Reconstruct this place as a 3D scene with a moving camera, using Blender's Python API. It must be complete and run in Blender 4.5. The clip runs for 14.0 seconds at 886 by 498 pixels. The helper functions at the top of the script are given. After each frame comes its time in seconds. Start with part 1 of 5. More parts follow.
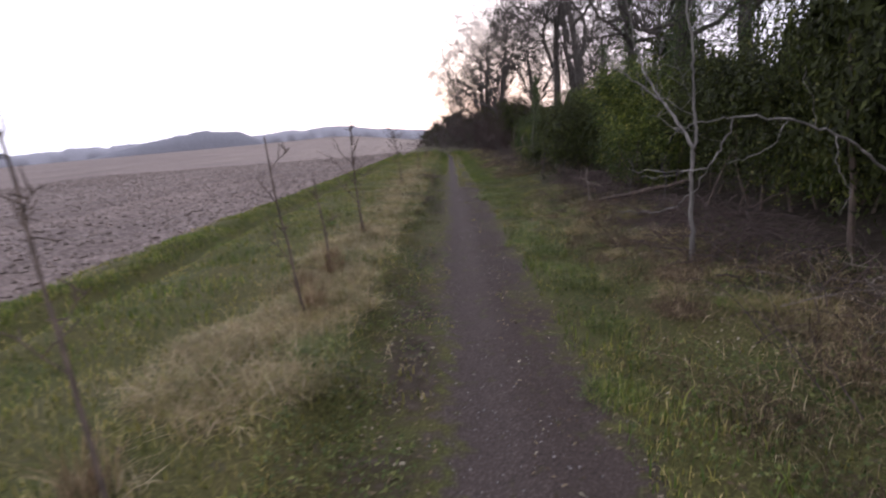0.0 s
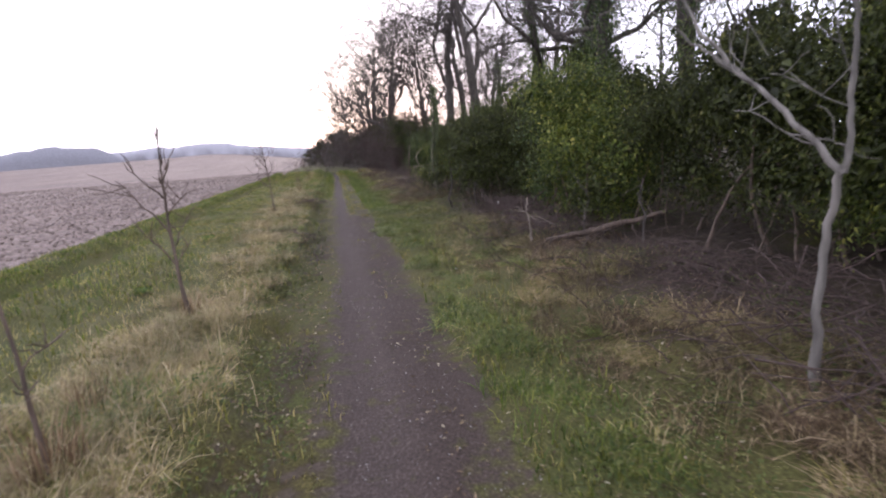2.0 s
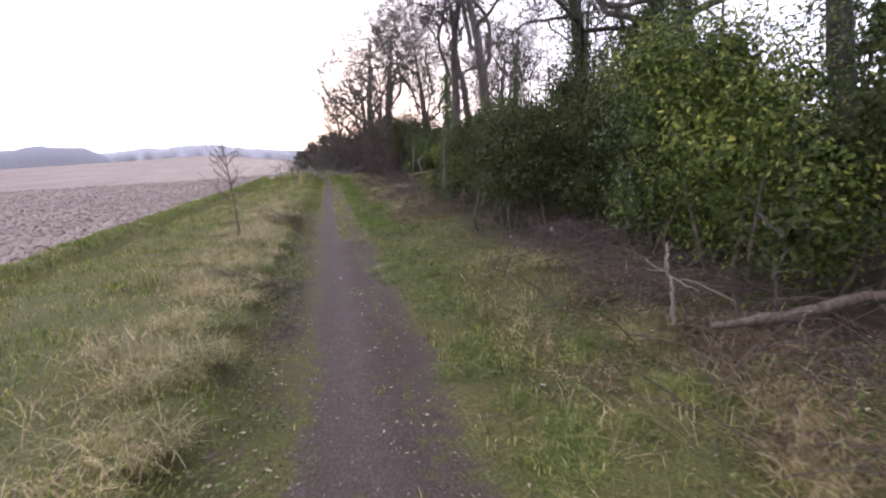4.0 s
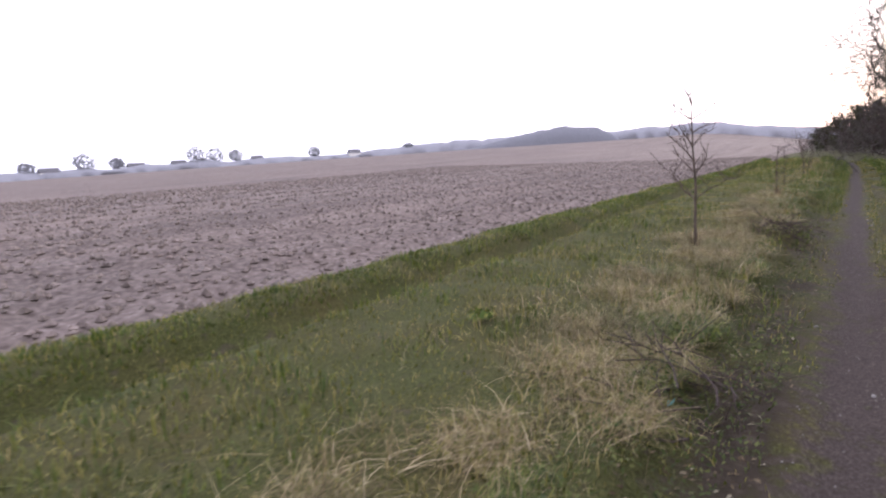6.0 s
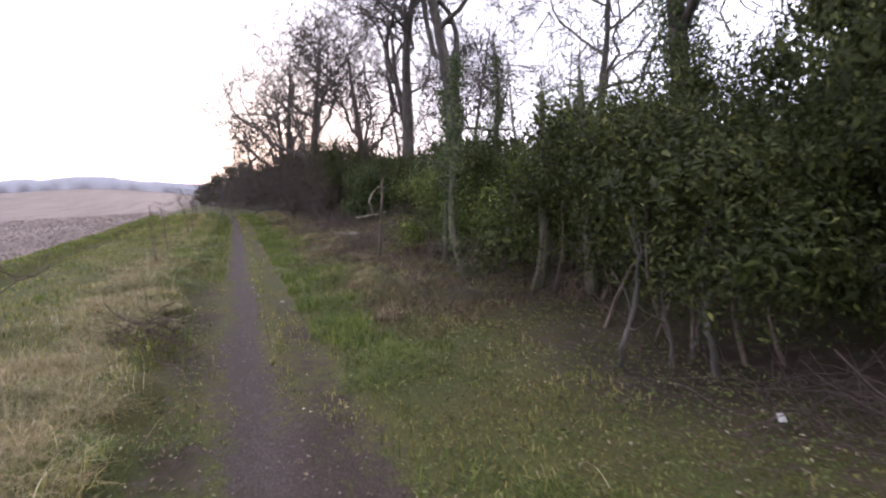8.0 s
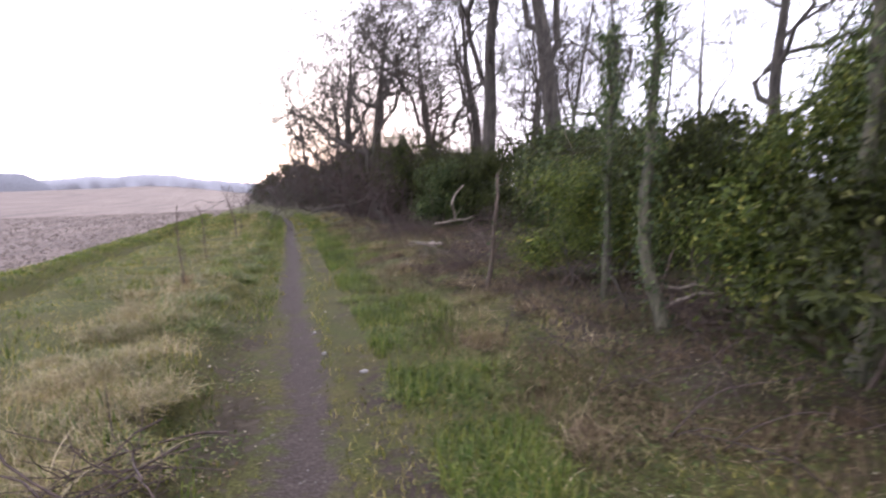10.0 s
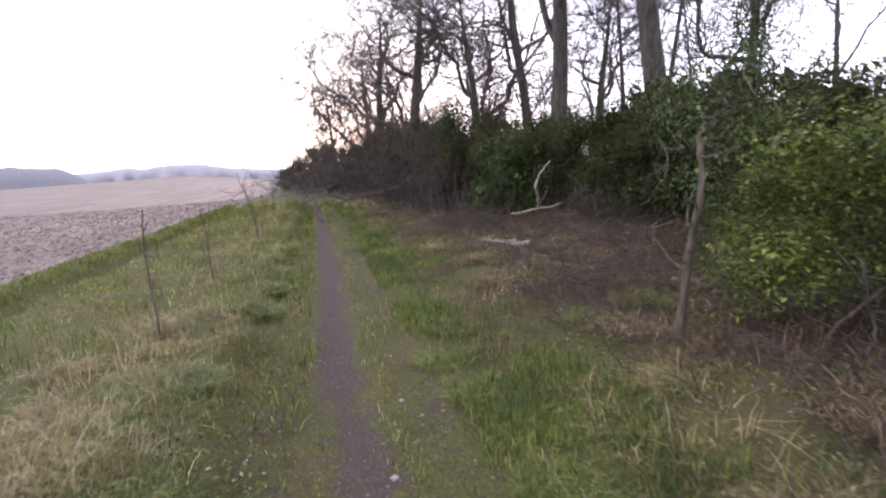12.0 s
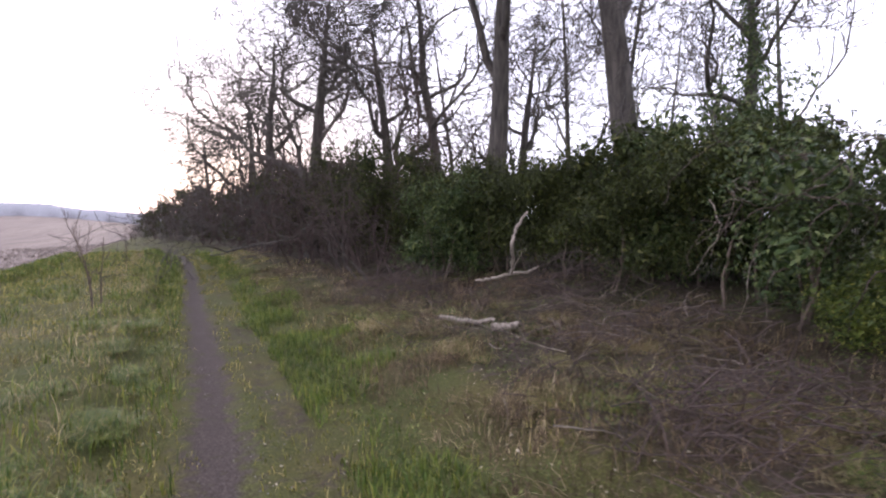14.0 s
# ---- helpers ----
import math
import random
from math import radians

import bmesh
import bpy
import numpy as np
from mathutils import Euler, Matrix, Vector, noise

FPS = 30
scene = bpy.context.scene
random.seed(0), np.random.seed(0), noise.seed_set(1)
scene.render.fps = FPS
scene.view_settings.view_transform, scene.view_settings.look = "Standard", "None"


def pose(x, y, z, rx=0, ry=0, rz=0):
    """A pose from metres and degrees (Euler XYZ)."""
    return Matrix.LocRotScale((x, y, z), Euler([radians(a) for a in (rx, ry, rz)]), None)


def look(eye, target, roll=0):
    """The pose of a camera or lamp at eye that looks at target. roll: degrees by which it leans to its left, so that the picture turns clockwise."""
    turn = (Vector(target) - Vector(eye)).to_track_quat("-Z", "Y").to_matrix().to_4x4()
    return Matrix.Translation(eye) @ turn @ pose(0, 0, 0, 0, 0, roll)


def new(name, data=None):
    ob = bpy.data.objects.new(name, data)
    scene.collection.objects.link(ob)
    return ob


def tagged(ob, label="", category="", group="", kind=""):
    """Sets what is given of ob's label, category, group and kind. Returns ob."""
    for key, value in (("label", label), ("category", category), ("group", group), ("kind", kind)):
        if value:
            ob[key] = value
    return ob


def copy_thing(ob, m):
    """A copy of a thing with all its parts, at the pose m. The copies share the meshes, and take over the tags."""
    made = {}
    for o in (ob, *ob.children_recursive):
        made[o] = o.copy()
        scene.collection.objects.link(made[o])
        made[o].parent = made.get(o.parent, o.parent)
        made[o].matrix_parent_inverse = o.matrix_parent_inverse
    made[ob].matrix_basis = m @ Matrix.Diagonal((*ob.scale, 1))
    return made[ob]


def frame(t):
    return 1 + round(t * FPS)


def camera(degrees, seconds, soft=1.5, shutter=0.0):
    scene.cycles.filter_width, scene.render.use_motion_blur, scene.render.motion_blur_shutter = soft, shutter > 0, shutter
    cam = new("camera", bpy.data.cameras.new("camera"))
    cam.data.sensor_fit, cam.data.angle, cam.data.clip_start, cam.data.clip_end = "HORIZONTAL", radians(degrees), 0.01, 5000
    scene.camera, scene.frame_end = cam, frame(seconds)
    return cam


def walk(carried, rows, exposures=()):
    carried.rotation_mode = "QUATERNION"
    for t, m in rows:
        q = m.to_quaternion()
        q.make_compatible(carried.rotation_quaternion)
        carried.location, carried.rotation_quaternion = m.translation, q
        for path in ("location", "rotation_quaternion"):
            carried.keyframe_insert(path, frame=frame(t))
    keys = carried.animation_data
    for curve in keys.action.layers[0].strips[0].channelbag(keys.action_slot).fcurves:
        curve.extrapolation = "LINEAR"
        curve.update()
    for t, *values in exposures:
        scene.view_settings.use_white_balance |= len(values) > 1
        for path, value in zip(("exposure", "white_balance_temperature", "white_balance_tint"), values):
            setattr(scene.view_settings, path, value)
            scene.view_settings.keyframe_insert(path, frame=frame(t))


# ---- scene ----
cam = camera(79.5, 14.0, soft=2.2, shutter=0.3)
PATH = [
    (0, (-0.040, 0.105, 1.579), (-0.109, 3.040, 0.961), -3.8),
    (0.1, (-0.020, 0.250, 1.572), (0.002, 3.188, 0.963), -2.7),
    (0.2, (-0.002, 0.397, 1.564), (0.146, 3.333, 0.965), -1.6),
    (0.3, (0.016, 0.543, 1.557), (0.253, 3.475, 0.966), -0.4),
    (0.4, (0.035, 0.689, 1.550), (0.303, 3.620, 0.969), 0.7),
    (0.5, (0.053, 0.835, 1.543), (0.336, 3.766, 0.971), 1.8),
    (1, (0.039, 1.646, 1.538), (0.450, 4.547, 0.896), -1.1),
    (1.5, (0.007, 2.433, 1.542), (0.439, 5.361, 1.054), 0.6),
    (2, (-0.032, 3.200, 1.539), (0.523, 6.096, 0.985), -3.3),
    (2.2, (0.039, 3.519, 1.601), (0.595, 6.410, 1.022), -3.9),
    (4.3, (0.100, 7.081, 1.552), (0.694, 9.974, 1.023), -2.3),
    (4.5, (0.104, 7.356, 1.585), (0.662, 10.240, 0.976), -2.3),
    (4.7, (0.074, 7.687, 1.562), (0.635, 10.581, 1.005), -3.7),
    (4.8, (0.058, 7.858, 1.551), (0.363, 10.796, 1.026), -4.7),
    (4.9, (0.038, 8.026, 1.539), (-0.019, 10.985, 1.043), -5.5),
    (5, (0.012, 8.184, 1.528), (-0.505, 11.100, 1.047), -6.1),
    (5.1, (0.014, 8.362, 1.525), (-0.653, 11.246, 1.039), -5.9),
    (5.2, (0.009, 8.529, 1.523), (-0.751, 11.387, 1.018), -5.4),
    (5.4, (-0.007, 8.858, 1.518), (-0.963, 11.649, 0.971), -4.4),
    (5.5, (-0.007, 9.029, 1.517), (-1.130, 11.755, 0.960), -4.1),
    (5.7, (-0.038, 9.311, 1.519), (-1.392, 11.930, 0.962), -3.3),
    (5.8, (-0.049, 9.456, 1.522), (-1.572, 11.982, 0.973), -3.0),
    (5.9, (-0.057, 9.604, 1.525), (-1.734, 12.031, 0.982), -2.6),
    (6, (-0.062, 9.753, 1.527), (-1.865, 12.090, 0.986), -2.1),
    (6.1, (-0.062, 9.949, 1.534), (-1.489, 12.524, 0.958), -1.8),
    (6.2, (-0.058, 10.149, 1.540), (-1.021, 12.922, 0.925), -1.3),
    (6.3, (-0.052, 10.350, 1.546), (-0.587, 13.229, 0.891), -0.8),
    (6.4, (-0.045, 10.549, 1.553), (-0.258, 13.461, 0.863), -0.3),
    (6.5, (-0.039, 10.743, 1.558), (-0.025, 13.658, 0.849), 0.1),
    (6.6, (-0.029, 10.901, 1.560), (0.062, 13.819, 0.871), 0.6),
    (6.8, (-0.005, 11.203, 1.564), (0.282, 14.125, 0.950), 1.5),
    (7, (0.012, 11.504, 1.561), (0.557, 14.403, 1.015), 1.8),
    (7.1, (0.012, 11.652, 1.562), (0.810, 14.496, 1.036), 1.2),
    (7.3, (0.006, 11.946, 1.557), (1.174, 14.663, 1.053), -0.7),
    (7.5, (-0.004, 12.247, 1.556), (1.232, 14.936, 1.067), -1.6),
    (7.7, (0.022, 12.534, 1.573), (1.111, 15.299, 1.161), -1.8),
    (9.8, (0.027, 16.077, 1.516), (1.090, 18.873, 1.288), -1.3),
    (10, (0.008, 16.406, 1.529), (0.834, 19.271, 1.197), -0.9),
    (10.5, (0.052, 17.287, 1.567), (0.678, 20.172, 1.033), -6.4),
    (11, (-0.033, 18.127, 1.574), (0.601, 20.992, 0.953), -3.4),
    (11.5, (0.000, 18.927, 1.577), (0.627, 21.809, 1.029), -3.9),
    (12, (-0.056, 19.709, 1.568), (0.612, 22.600, 1.131), -3.0),
    (12.5, (0.017, 20.523, 1.553), (0.589, 23.457, 1.300), -1.7),
    (12.6, (0.002, 20.671, 1.560), (0.696, 23.581, 1.330), -1.4),
    (12.7, (-0.016, 20.828, 1.567), (0.876, 23.684, 1.354), -1.1),
    (12.8, (-0.036, 20.985, 1.573), (0.990, 23.797, 1.376), -0.9),
    (12.9, (-0.058, 21.136, 1.577), (1.115, 23.891, 1.393), -0.7),
    (13, (-0.082, 21.275, 1.578), (1.196, 23.984, 1.406), -0.2),
    (13.3, (-0.100, 21.749, 1.557), (1.173, 24.462, 1.412), 1.6),
    (13.5, (-0.118, 22.039, 1.539), (1.170, 24.745, 1.402), 2.4),
    (14, (-0.122, 22.767, 1.533), (1.189, 25.461, 1.370), -0.7),
]
EXPOSURES = [(0.0, 0.62), (0.8, 0.79), (1.5, 1.14), (2.2, 1.24), (4.5, 1.47), (5.5, 1.38), (6.0, 1.0), (6.6, 0.68), (7.0, 0.87), (7.5, 1.1), (10.0, 1.5), (11.0, 1.38), (12.5, 1.46), (13.0, 1.25), (14.0, 1.27)]
walk(cam, [(t, look(eye, target, roll)) for t, eye, target, roll in PATH], EXPOSURES)

# ---- sky and sun: bright thin cloud at dusk, the sun low behind the far end of the hedge ----
SUN_EL, SUN_AZ = radians(5.0), radians(-4.0)
world = bpy.data.worlds.new("dusk_sky")
scene.world = world
world.use_nodes = True
wt = world.node_tree
sky = wt.nodes.new("ShaderNodeTexSky")
sky.sky_type = "NISHITA"
sky.sun_disc = False
sky.sun_elevation, sky.sun_rotation = SUN_EL, -SUN_AZ
sky.air_density, sky.dust_density, sky.ozone_density = 1.0, 2.0, 1.0
cloud = wt.nodes.new("ShaderNodeMix")
cloud.data_type = "RGBA"
cloud.inputs[0].default_value = 0.85
cloud.inputs[7].default_value = (9.5, 9.35, 11.9, 1)
wt.links.new(sky.outputs[0], cloud.inputs[6])
wt.links.new(cloud.outputs[2], wt.nodes["Background"].inputs[0])
wt.nodes["Background"].inputs[1].default_value = 0.12
sun = new("sun", bpy.data.lights.new("sun", "SUN"))
sun.data.energy, sun.data.angle, sun.data.color = 0.8, radians(12), (1.0, 0.88, 0.78)
sun.matrix_world = look((0, 0, 0), (-math.sin(SUN_AZ) * -1, -math.cos(SUN_AZ), -math.tan(SUN_EL)))

# ---- noise on arrays ----
def lattice(ix, iy, seed):
    h = (ix.astype(np.int64) * 374761393 + iy.astype(np.int64) * 668265263 + seed * 1442695041) & 0x7FFFFFFF
    h = ((h ^ (h >> 13)) * 1274126177) & 0x7FFFFFFF
    return ((h ^ (h >> 16)) & 0xFFFF) / 65535.0


def vnoise(x, y, size, seed=0):
    """Smooth value noise from -1 to 1, with cells of that size."""
    x, y = np.asarray(x, float) / size, np.asarray(y, float) / size
    ix, iy = np.floor(x), np.floor(y)
    fx, fy = x - ix, y - iy
    fx, fy = fx * fx * (3 - 2 * fx), fy * fy * (3 - 2 * fy)
    a, b = lattice(ix, iy, seed), lattice(ix + 1, iy, seed)
    c, d = lattice(ix, iy + 1, seed), lattice(ix + 1, iy + 1, seed)
    return 2 * ((a * (1 - fx) + b * fx) * (1 - fy) + (c * (1 - fx) + d * fx) * fy) - 1


def step(a, b, x):
    s = np.clip((np.asarray(x, float) - a) / (b - a), 0, 1)
    return s * s * (3 - 2 * s)


# ---- the lie of the land ----
FIELD_X = -4.75


def bend(y):
    """How far path and hedge have swung to the left at that distance."""
    s = np.maximum(np.asarray(y, float) - 40, 0)
    return -0.0035 * np.minimum(s, 80) ** 2 - 0.3 * np.maximum(s - 80, 0)


def height(x, y):
    x, y = np.asarray(x, float), np.asarray(y, float)
    u = x - bend(y)
    field = step(FIELD_X + 0.05, FIELD_X - 0.5, x)
    fall = -0.02 * np.clip(-x - 5, 0, 4000) + 0.022 * np.clip(y - 40, 0, 430) * step(-8, -90, x)
    z = fall + field * (-0.06 + 0.075 * vnoise(x, y, 0.55, 1) * np.exp(-np.hypot(x + 4, y - 12) / 60)
                        + 0.05 * vnoise(x, y, 0.21, 2) * np.exp(-np.hypot(x + 4, y - 12) / 30))
    z = z + field * 0.065 * np.sin(x * 2.2 + 0.6 * vnoise(x, y, 5, 3)) * np.exp(-np.hypot(x + 4, y - 12) / 40)
    lip = -0.62 + 0.16 * vnoise(x, y, 0.55, 10)
    verge = (1 - field) * step(lip, lip - 0.28, u)
    z = z + verge * (0.18 + 0.045 * vnoise(x, y, 0.7, 4) + 0.015 * vnoise(x, y, 0.23, 5))
    z = z - 0.2 * (1 - field) * np.exp(-((u + 3.85 + 0.06 * vnoise(y, y * 0 + 3, 4, 6)) / 0.19) ** 2)
    z = z + 0.05 * np.exp(-((u + 4.42) / 0.25) ** 2) * (1 - field)
    track = np.exp(-((u - 0.05) / 0.17) ** 4)
    second = np.exp(-((u - 0.62) / 0.17) ** 4)
    z = z - 0.035 * track - 0.02 * second + 0.012 * vnoise(x, y, 0.3, 7) * (1 - field) * (1 - 0.7 * track)
    flat = np.exp(-((y - 15.5) / 2.6) ** 2)
    bank = step(1.3, 2.9, u) * (0.22 - 0.16 * flat) + step(3.0, 7.0, u) * 0.35
    z = z + bank + step(0.8, 1.5, u) * (0.035 * vnoise(x, y, 0.6, 8) + 0.015 * vnoise(x, y, 0.2, 9))
    return z


def ground_z(x, y):
    return float(height(x, y))


# ---- materials ----
def graph(name):
    m = bpy.data.materials.new(name)
    m.use_nodes = True
    return m, m.node_tree, m.node_tree.nodes["Principled BSDF"]


def node(nt, kind, **inputs):
    n = nt.nodes.new(kind)
    for key, value in inputs.items():
        n.inputs[key.replace("_", " ")].default_value = value
    return n


def ramp(nt, source, stops):
    r = nt.nodes.new("ShaderNodeValToRGB")
    while len(r.color_ramp.elements) < len(stops):
        r.color_ramp.elements.new(0.5)
    for e, (p, c) in zip(r.color_ramp.elements, stops):
        e.position, e.color = p, (*c, 1)
    nt.links.new(source, r.inputs[0])
    return r.outputs[0]


def blend(nt, fac, a, b, mode="MIX"):
    n = nt.nodes.new("ShaderNodeMix")
    n.data_type, n.blend_type = "RGBA", mode
    for sock, v in ((n.inputs[0], fac), (n.inputs[6], a), (n.inputs[7], b)):
        if isinstance(v, (int, float)):
            sock.default_value = v
        elif isinstance(v, tuple):
            sock.default_value = (*v, 1)
        else:
            nt.links.new(v, sock)
    return n.outputs[2]


def noise_out(nt, scale, detail=3.0, where=None):
    n = node(nt, "ShaderNodeTexNoise", Scale=scale, Detail=detail)
    if where is None:
        where = nt.nodes.new("ShaderNodeNewGeometry").outputs["Position"]
    nt.links.new(where, n.inputs["Vector"])
    return n.outputs[0]


def bump(nt, bsdf, source, strength, distance):
    b = node(nt, "ShaderNodeBump", Strength=strength, Distance=distance)
    nt.links.new(source, b.inputs["Height"])
    nt.links.new(b.outputs[0], bsdf.inputs["Normal"])


def leafy(name, stops, rough=0.5, patch=0.6):
    """Leaves or blades: a colour for each one, shifted in patches, with a little light let through."""
    m, nt, bsdf = graph(name)
    geo = nt.nodes.new("ShaderNodeNewGeometry")
    col = ramp(nt, geo.outputs["Random Per Island"], stops)
    n = ramp(nt, noise_out(nt, 1.5, 3), [(0.32, (0.45, 0.5, 0.36)), (0.68, (1.35, 1.28, 1.22))])
    col = blend(nt, patch, col, n, "MULTIPLY")
    nt.links.new(col, bsdf.inputs["Base Color"])
    bsdf.inputs["Roughness"].default_value = rough
    bsdf.inputs["Specular IOR Level"].default_value = 0.2
    tr = nt.nodes.new("ShaderNodeBsdfTranslucent")
    nt.links.new(col, tr.inputs[0])
    mix = nt.nodes.new("ShaderNodeMixShader")
    mix.inputs[0].default_value = 0.22
    nt.links.new(bsdf.outputs[0], mix.inputs[1])
    nt.links.new(tr.outputs[0], mix.inputs[2])
    nt.links.new(mix.outputs[0], nt.nodes["Material Output"].inputs[0])
    return m


def woody(name, dark, light, scale=14.0, rough=0.9):
    m, nt, bsdf = graph(name)
    tc = nt.nodes.new("ShaderNodeTexCoord")
    mp = node(nt, "ShaderNodeMapping", Scale=(1, 1, 0.18))
    nt.links.new(tc.outputs["Object"], mp.inputs[0])
    fine = noise_out(nt, scale, 5, mp.outputs[0])
    wide = noise_out(nt, 1.1, 2)
    col = ramp(nt, fine, [(0.3, dark), (0.7, light)])
    col = blend(nt, 0.5, col, ramp(nt, wide, [(0.3, (0.6, 0.62, 0.55)), (0.7, (1.2, 1.15, 1.1))]), "MULTIPLY")
    nt.links.new(col, bsdf.inputs["Base Color"])
    bsdf.inputs["Roughness"].default_value = rough
    bump(nt, bsdf, fine, 0.6, 0.02)
    return m


def ground_material():
    m, nt, bsdf = graph("ground_soil_and_turf")
    geo = nt.nodes.new("ShaderNodeNewGeometry")
    attr = nt.nodes.new("ShaderNodeAttribute")
    attr.attribute_name = "zones"
    zones = nt.nodes.new("ShaderNodeSeparateColor")
    nt.links.new(attr.outputs["Color"], zones.inputs[0])
    fine, mid, wide = noise_out(nt, 55, 4), noise_out(nt, 9, 4), noise_out(nt, 1.2, 3)
    turf = ramp(nt, fine, [(0.3, (0.03, 0.029, 0.01)), (0.55, (0.064, 0.062, 0.021)), (0.8, (0.135, 0.122, 0.048))])
    turf = blend(nt, 0.6, turf, ramp(nt, wide, [(0.35, (0.75, 0.95, 0.6)), (0.7, (1.2, 1.02, 0.9))]), "MULTIPLY")
    path = ramp(nt, fine, [(0.25, (0.028, 0.022, 0.018)), (0.55, (0.055, 0.043, 0.036)), (0.85, (0.12, 0.098, 0.085))])
    path = blend(nt, 0.5, path, ramp(nt, mid, [(0.3, (0.75, 0.72, 0.72)), (0.7, (1.2, 1.15, 1.15))]), "MULTIPLY")
    soil = ramp(nt, mid, [(0.25, (0.07, 0.053, 0.044)), (0.6, (0.182, 0.147, 0.127)), (0.85, (0.32, 0.267, 0.235))])
    rows = node(nt, "ShaderNodeMapping", Scale=(0.75, 0.03, 1.0))
    nt.links.new(geo.outputs["Position"], rows.inputs[0])
    soil = blend(nt, 0.75, soil, ramp(nt, noise_out(nt, 1.0, 4, rows.outputs[0]), [(0.36, (0.68, 0.67, 0.66)), (0.62, (1.16, 1.16, 1.16))]), "MULTIPLY")
    soil = blend(nt, 0.6, soil, ramp(nt, noise_out(nt, 0.12, 3), [(0.3, (0.8, 0.8, 0.82)), (0.7, (1.2, 1.15, 1.12))]), "MULTIPLY")
    # leaf litter, darkened so the path-edge strip also carries the verge lip's shadow
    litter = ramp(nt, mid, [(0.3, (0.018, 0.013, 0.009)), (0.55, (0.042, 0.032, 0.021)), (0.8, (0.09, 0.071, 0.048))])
    rough_edge = nt.nodes.new("ShaderNodeMath")
    rough_edge.operation = "MULTIPLY_ADD"
    nt.links.new(mid, rough_edge.inputs[0])
    rough_edge.inputs[1].default_value, rough_edge.inputs[2].default_value = 1.8, -0.9

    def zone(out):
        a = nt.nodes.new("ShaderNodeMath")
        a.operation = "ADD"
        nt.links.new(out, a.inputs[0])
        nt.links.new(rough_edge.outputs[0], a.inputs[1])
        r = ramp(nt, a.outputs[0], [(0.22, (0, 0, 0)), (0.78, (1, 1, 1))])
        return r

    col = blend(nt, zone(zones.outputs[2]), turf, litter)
    damp = ramp(nt, attr.outputs["Alpha"], [(0.1, (1, 1, 1)), (0.9, (0.8, 0.75, 0.7))])
    path = blend(nt, 1.0, path, damp, "MULTIPLY")
    col = blend(nt, zone(zones.outputs[0]), col, path)
    col = blend(nt, zones.outputs[1], col, soil)
    nt.links.new(col, bsdf.inputs["Base Color"])
    bsdf.inputs["Roughness"].default_value = 0.95
    bsdf.inputs["Specular IOR Level"].default_value = 0.2
    bump(nt, bsdf, fine, 0.7, 0.025)
    return m


GROUND = ground_material()
BARK = woody("bark_grey_brown", (0.026, 0.022, 0.018), (0.095, 0.082, 0.068))
BARK_PALE = woody("bark_pale_grey", (0.05, 0.045, 0.038), (0.215, 0.2, 0.178), 13)
BARK_YOUNG = woody("bark_young_brown", (0.038, 0.027, 0.02), (0.135, 0.1, 0.075), 30)
MOSSY = woody("bark_mossy", (0.03, 0.03, 0.018), (0.115, 0.105, 0.068), 22)
DEADWOOD = woody("dead_wood_bleached", (0.1, 0.08, 0.062), (0.29, 0.245, 0.2), 25)
TWIG = woody("bramble_stem_brown", (0.026, 0.017, 0.014), (0.092, 0.062, 0.051), 30)
GREEN_GRASS = leafy("grass_green", [(0.0, (0.046, 0.062, 0.012)), (0.42, (0.135, 0.142, 0.027)), (0.74, (0.26, 0.232, 0.064)), (1.0, (0.42, 0.35, 0.16))])
FRESH_GRASS = leafy("grass_fresh", [(0.0, (0.032, 0.06, 0.01)), (0.6, (0.09, 0.135, 0.022)), (1.0, (0.24, 0.24, 0.055))])
DRY_GRASS = leafy("grass_dry", [(0.0, (0.08, 0.06, 0.034)), (0.4, (0.205, 0.16, 0.08)), (0.8, (0.36, 0.29, 0.165)), (1.0, (0.56, 0.47, 0.31))], 0.7)
BRACKEN = leafy("grass_dead_brown", [(0.0, (0.036, 0.024, 0.015)), (0.5, (0.082, 0.056, 0.034)), (0.85, (0.165, 0.12, 0.074)), (1.0, (0.34, 0.27, 0.17))], 0.75)
LITTER = leafy("leaf_litter_brown", [(0.0, (0.04, 0.028, 0.018)), (0.5, (0.1, 0.07, 0.042)), (0.85, (0.2, 0.155, 0.1)), (1.0, (0.42, 0.38, 0.3))], 0.8)
HOLLY = leafy("leaf_dark_evergreen", [(0.0, (0.016, 0.019, 0.006)), (0.6, (0.034, 0.043, 0.01)), (0.93, (0.064, 0.076, 0.018)), (1.0, (0.14, 0.135, 0.04))], 0.6)
LAUREL = leafy("leaf_yellow_green", [(0.0, (0.022, 0.034, 0.009)), (0.5, (0.07, 0.1, 0.018)), (0.9, (0.155, 0.18, 0.034)), (1.0, (0.3, 0.28, 0.07))], 0.5)
HERB = leafy("leaf_creeping_herb", [(0.0, (0.03, 0.045, 0.012)), (0.6, (0.075, 0.1, 0.026)), (1.0, (0.17, 0.18, 0.06))], 0.6)
IVY = leafy("leaf_ivy", [(0.0, (0.022, 0.038, 0.014)), (0.6, (0.058, 0.088, 0.028)), (1.0, (0.14, 0.165, 0.06))], 0.35)
RUSTY = leafy("dead_stalks_rusty", [(0.0, (0.08, 0.05, 0.03)), (0.6, (0.19, 0.125, 0.075)), (1.0, (0.34, 0.25, 0.16))], 0.8)
PEBBLE = woody("pebble_grey", (0.09, 0.08, 0.08), (0.24, 0.22, 0.21), 30, 0.85)
STONE = woody("stone_pale_flint", (0.12, 0.11, 0.1), (0.33, 0.31, 0.29), 30, 0.8)
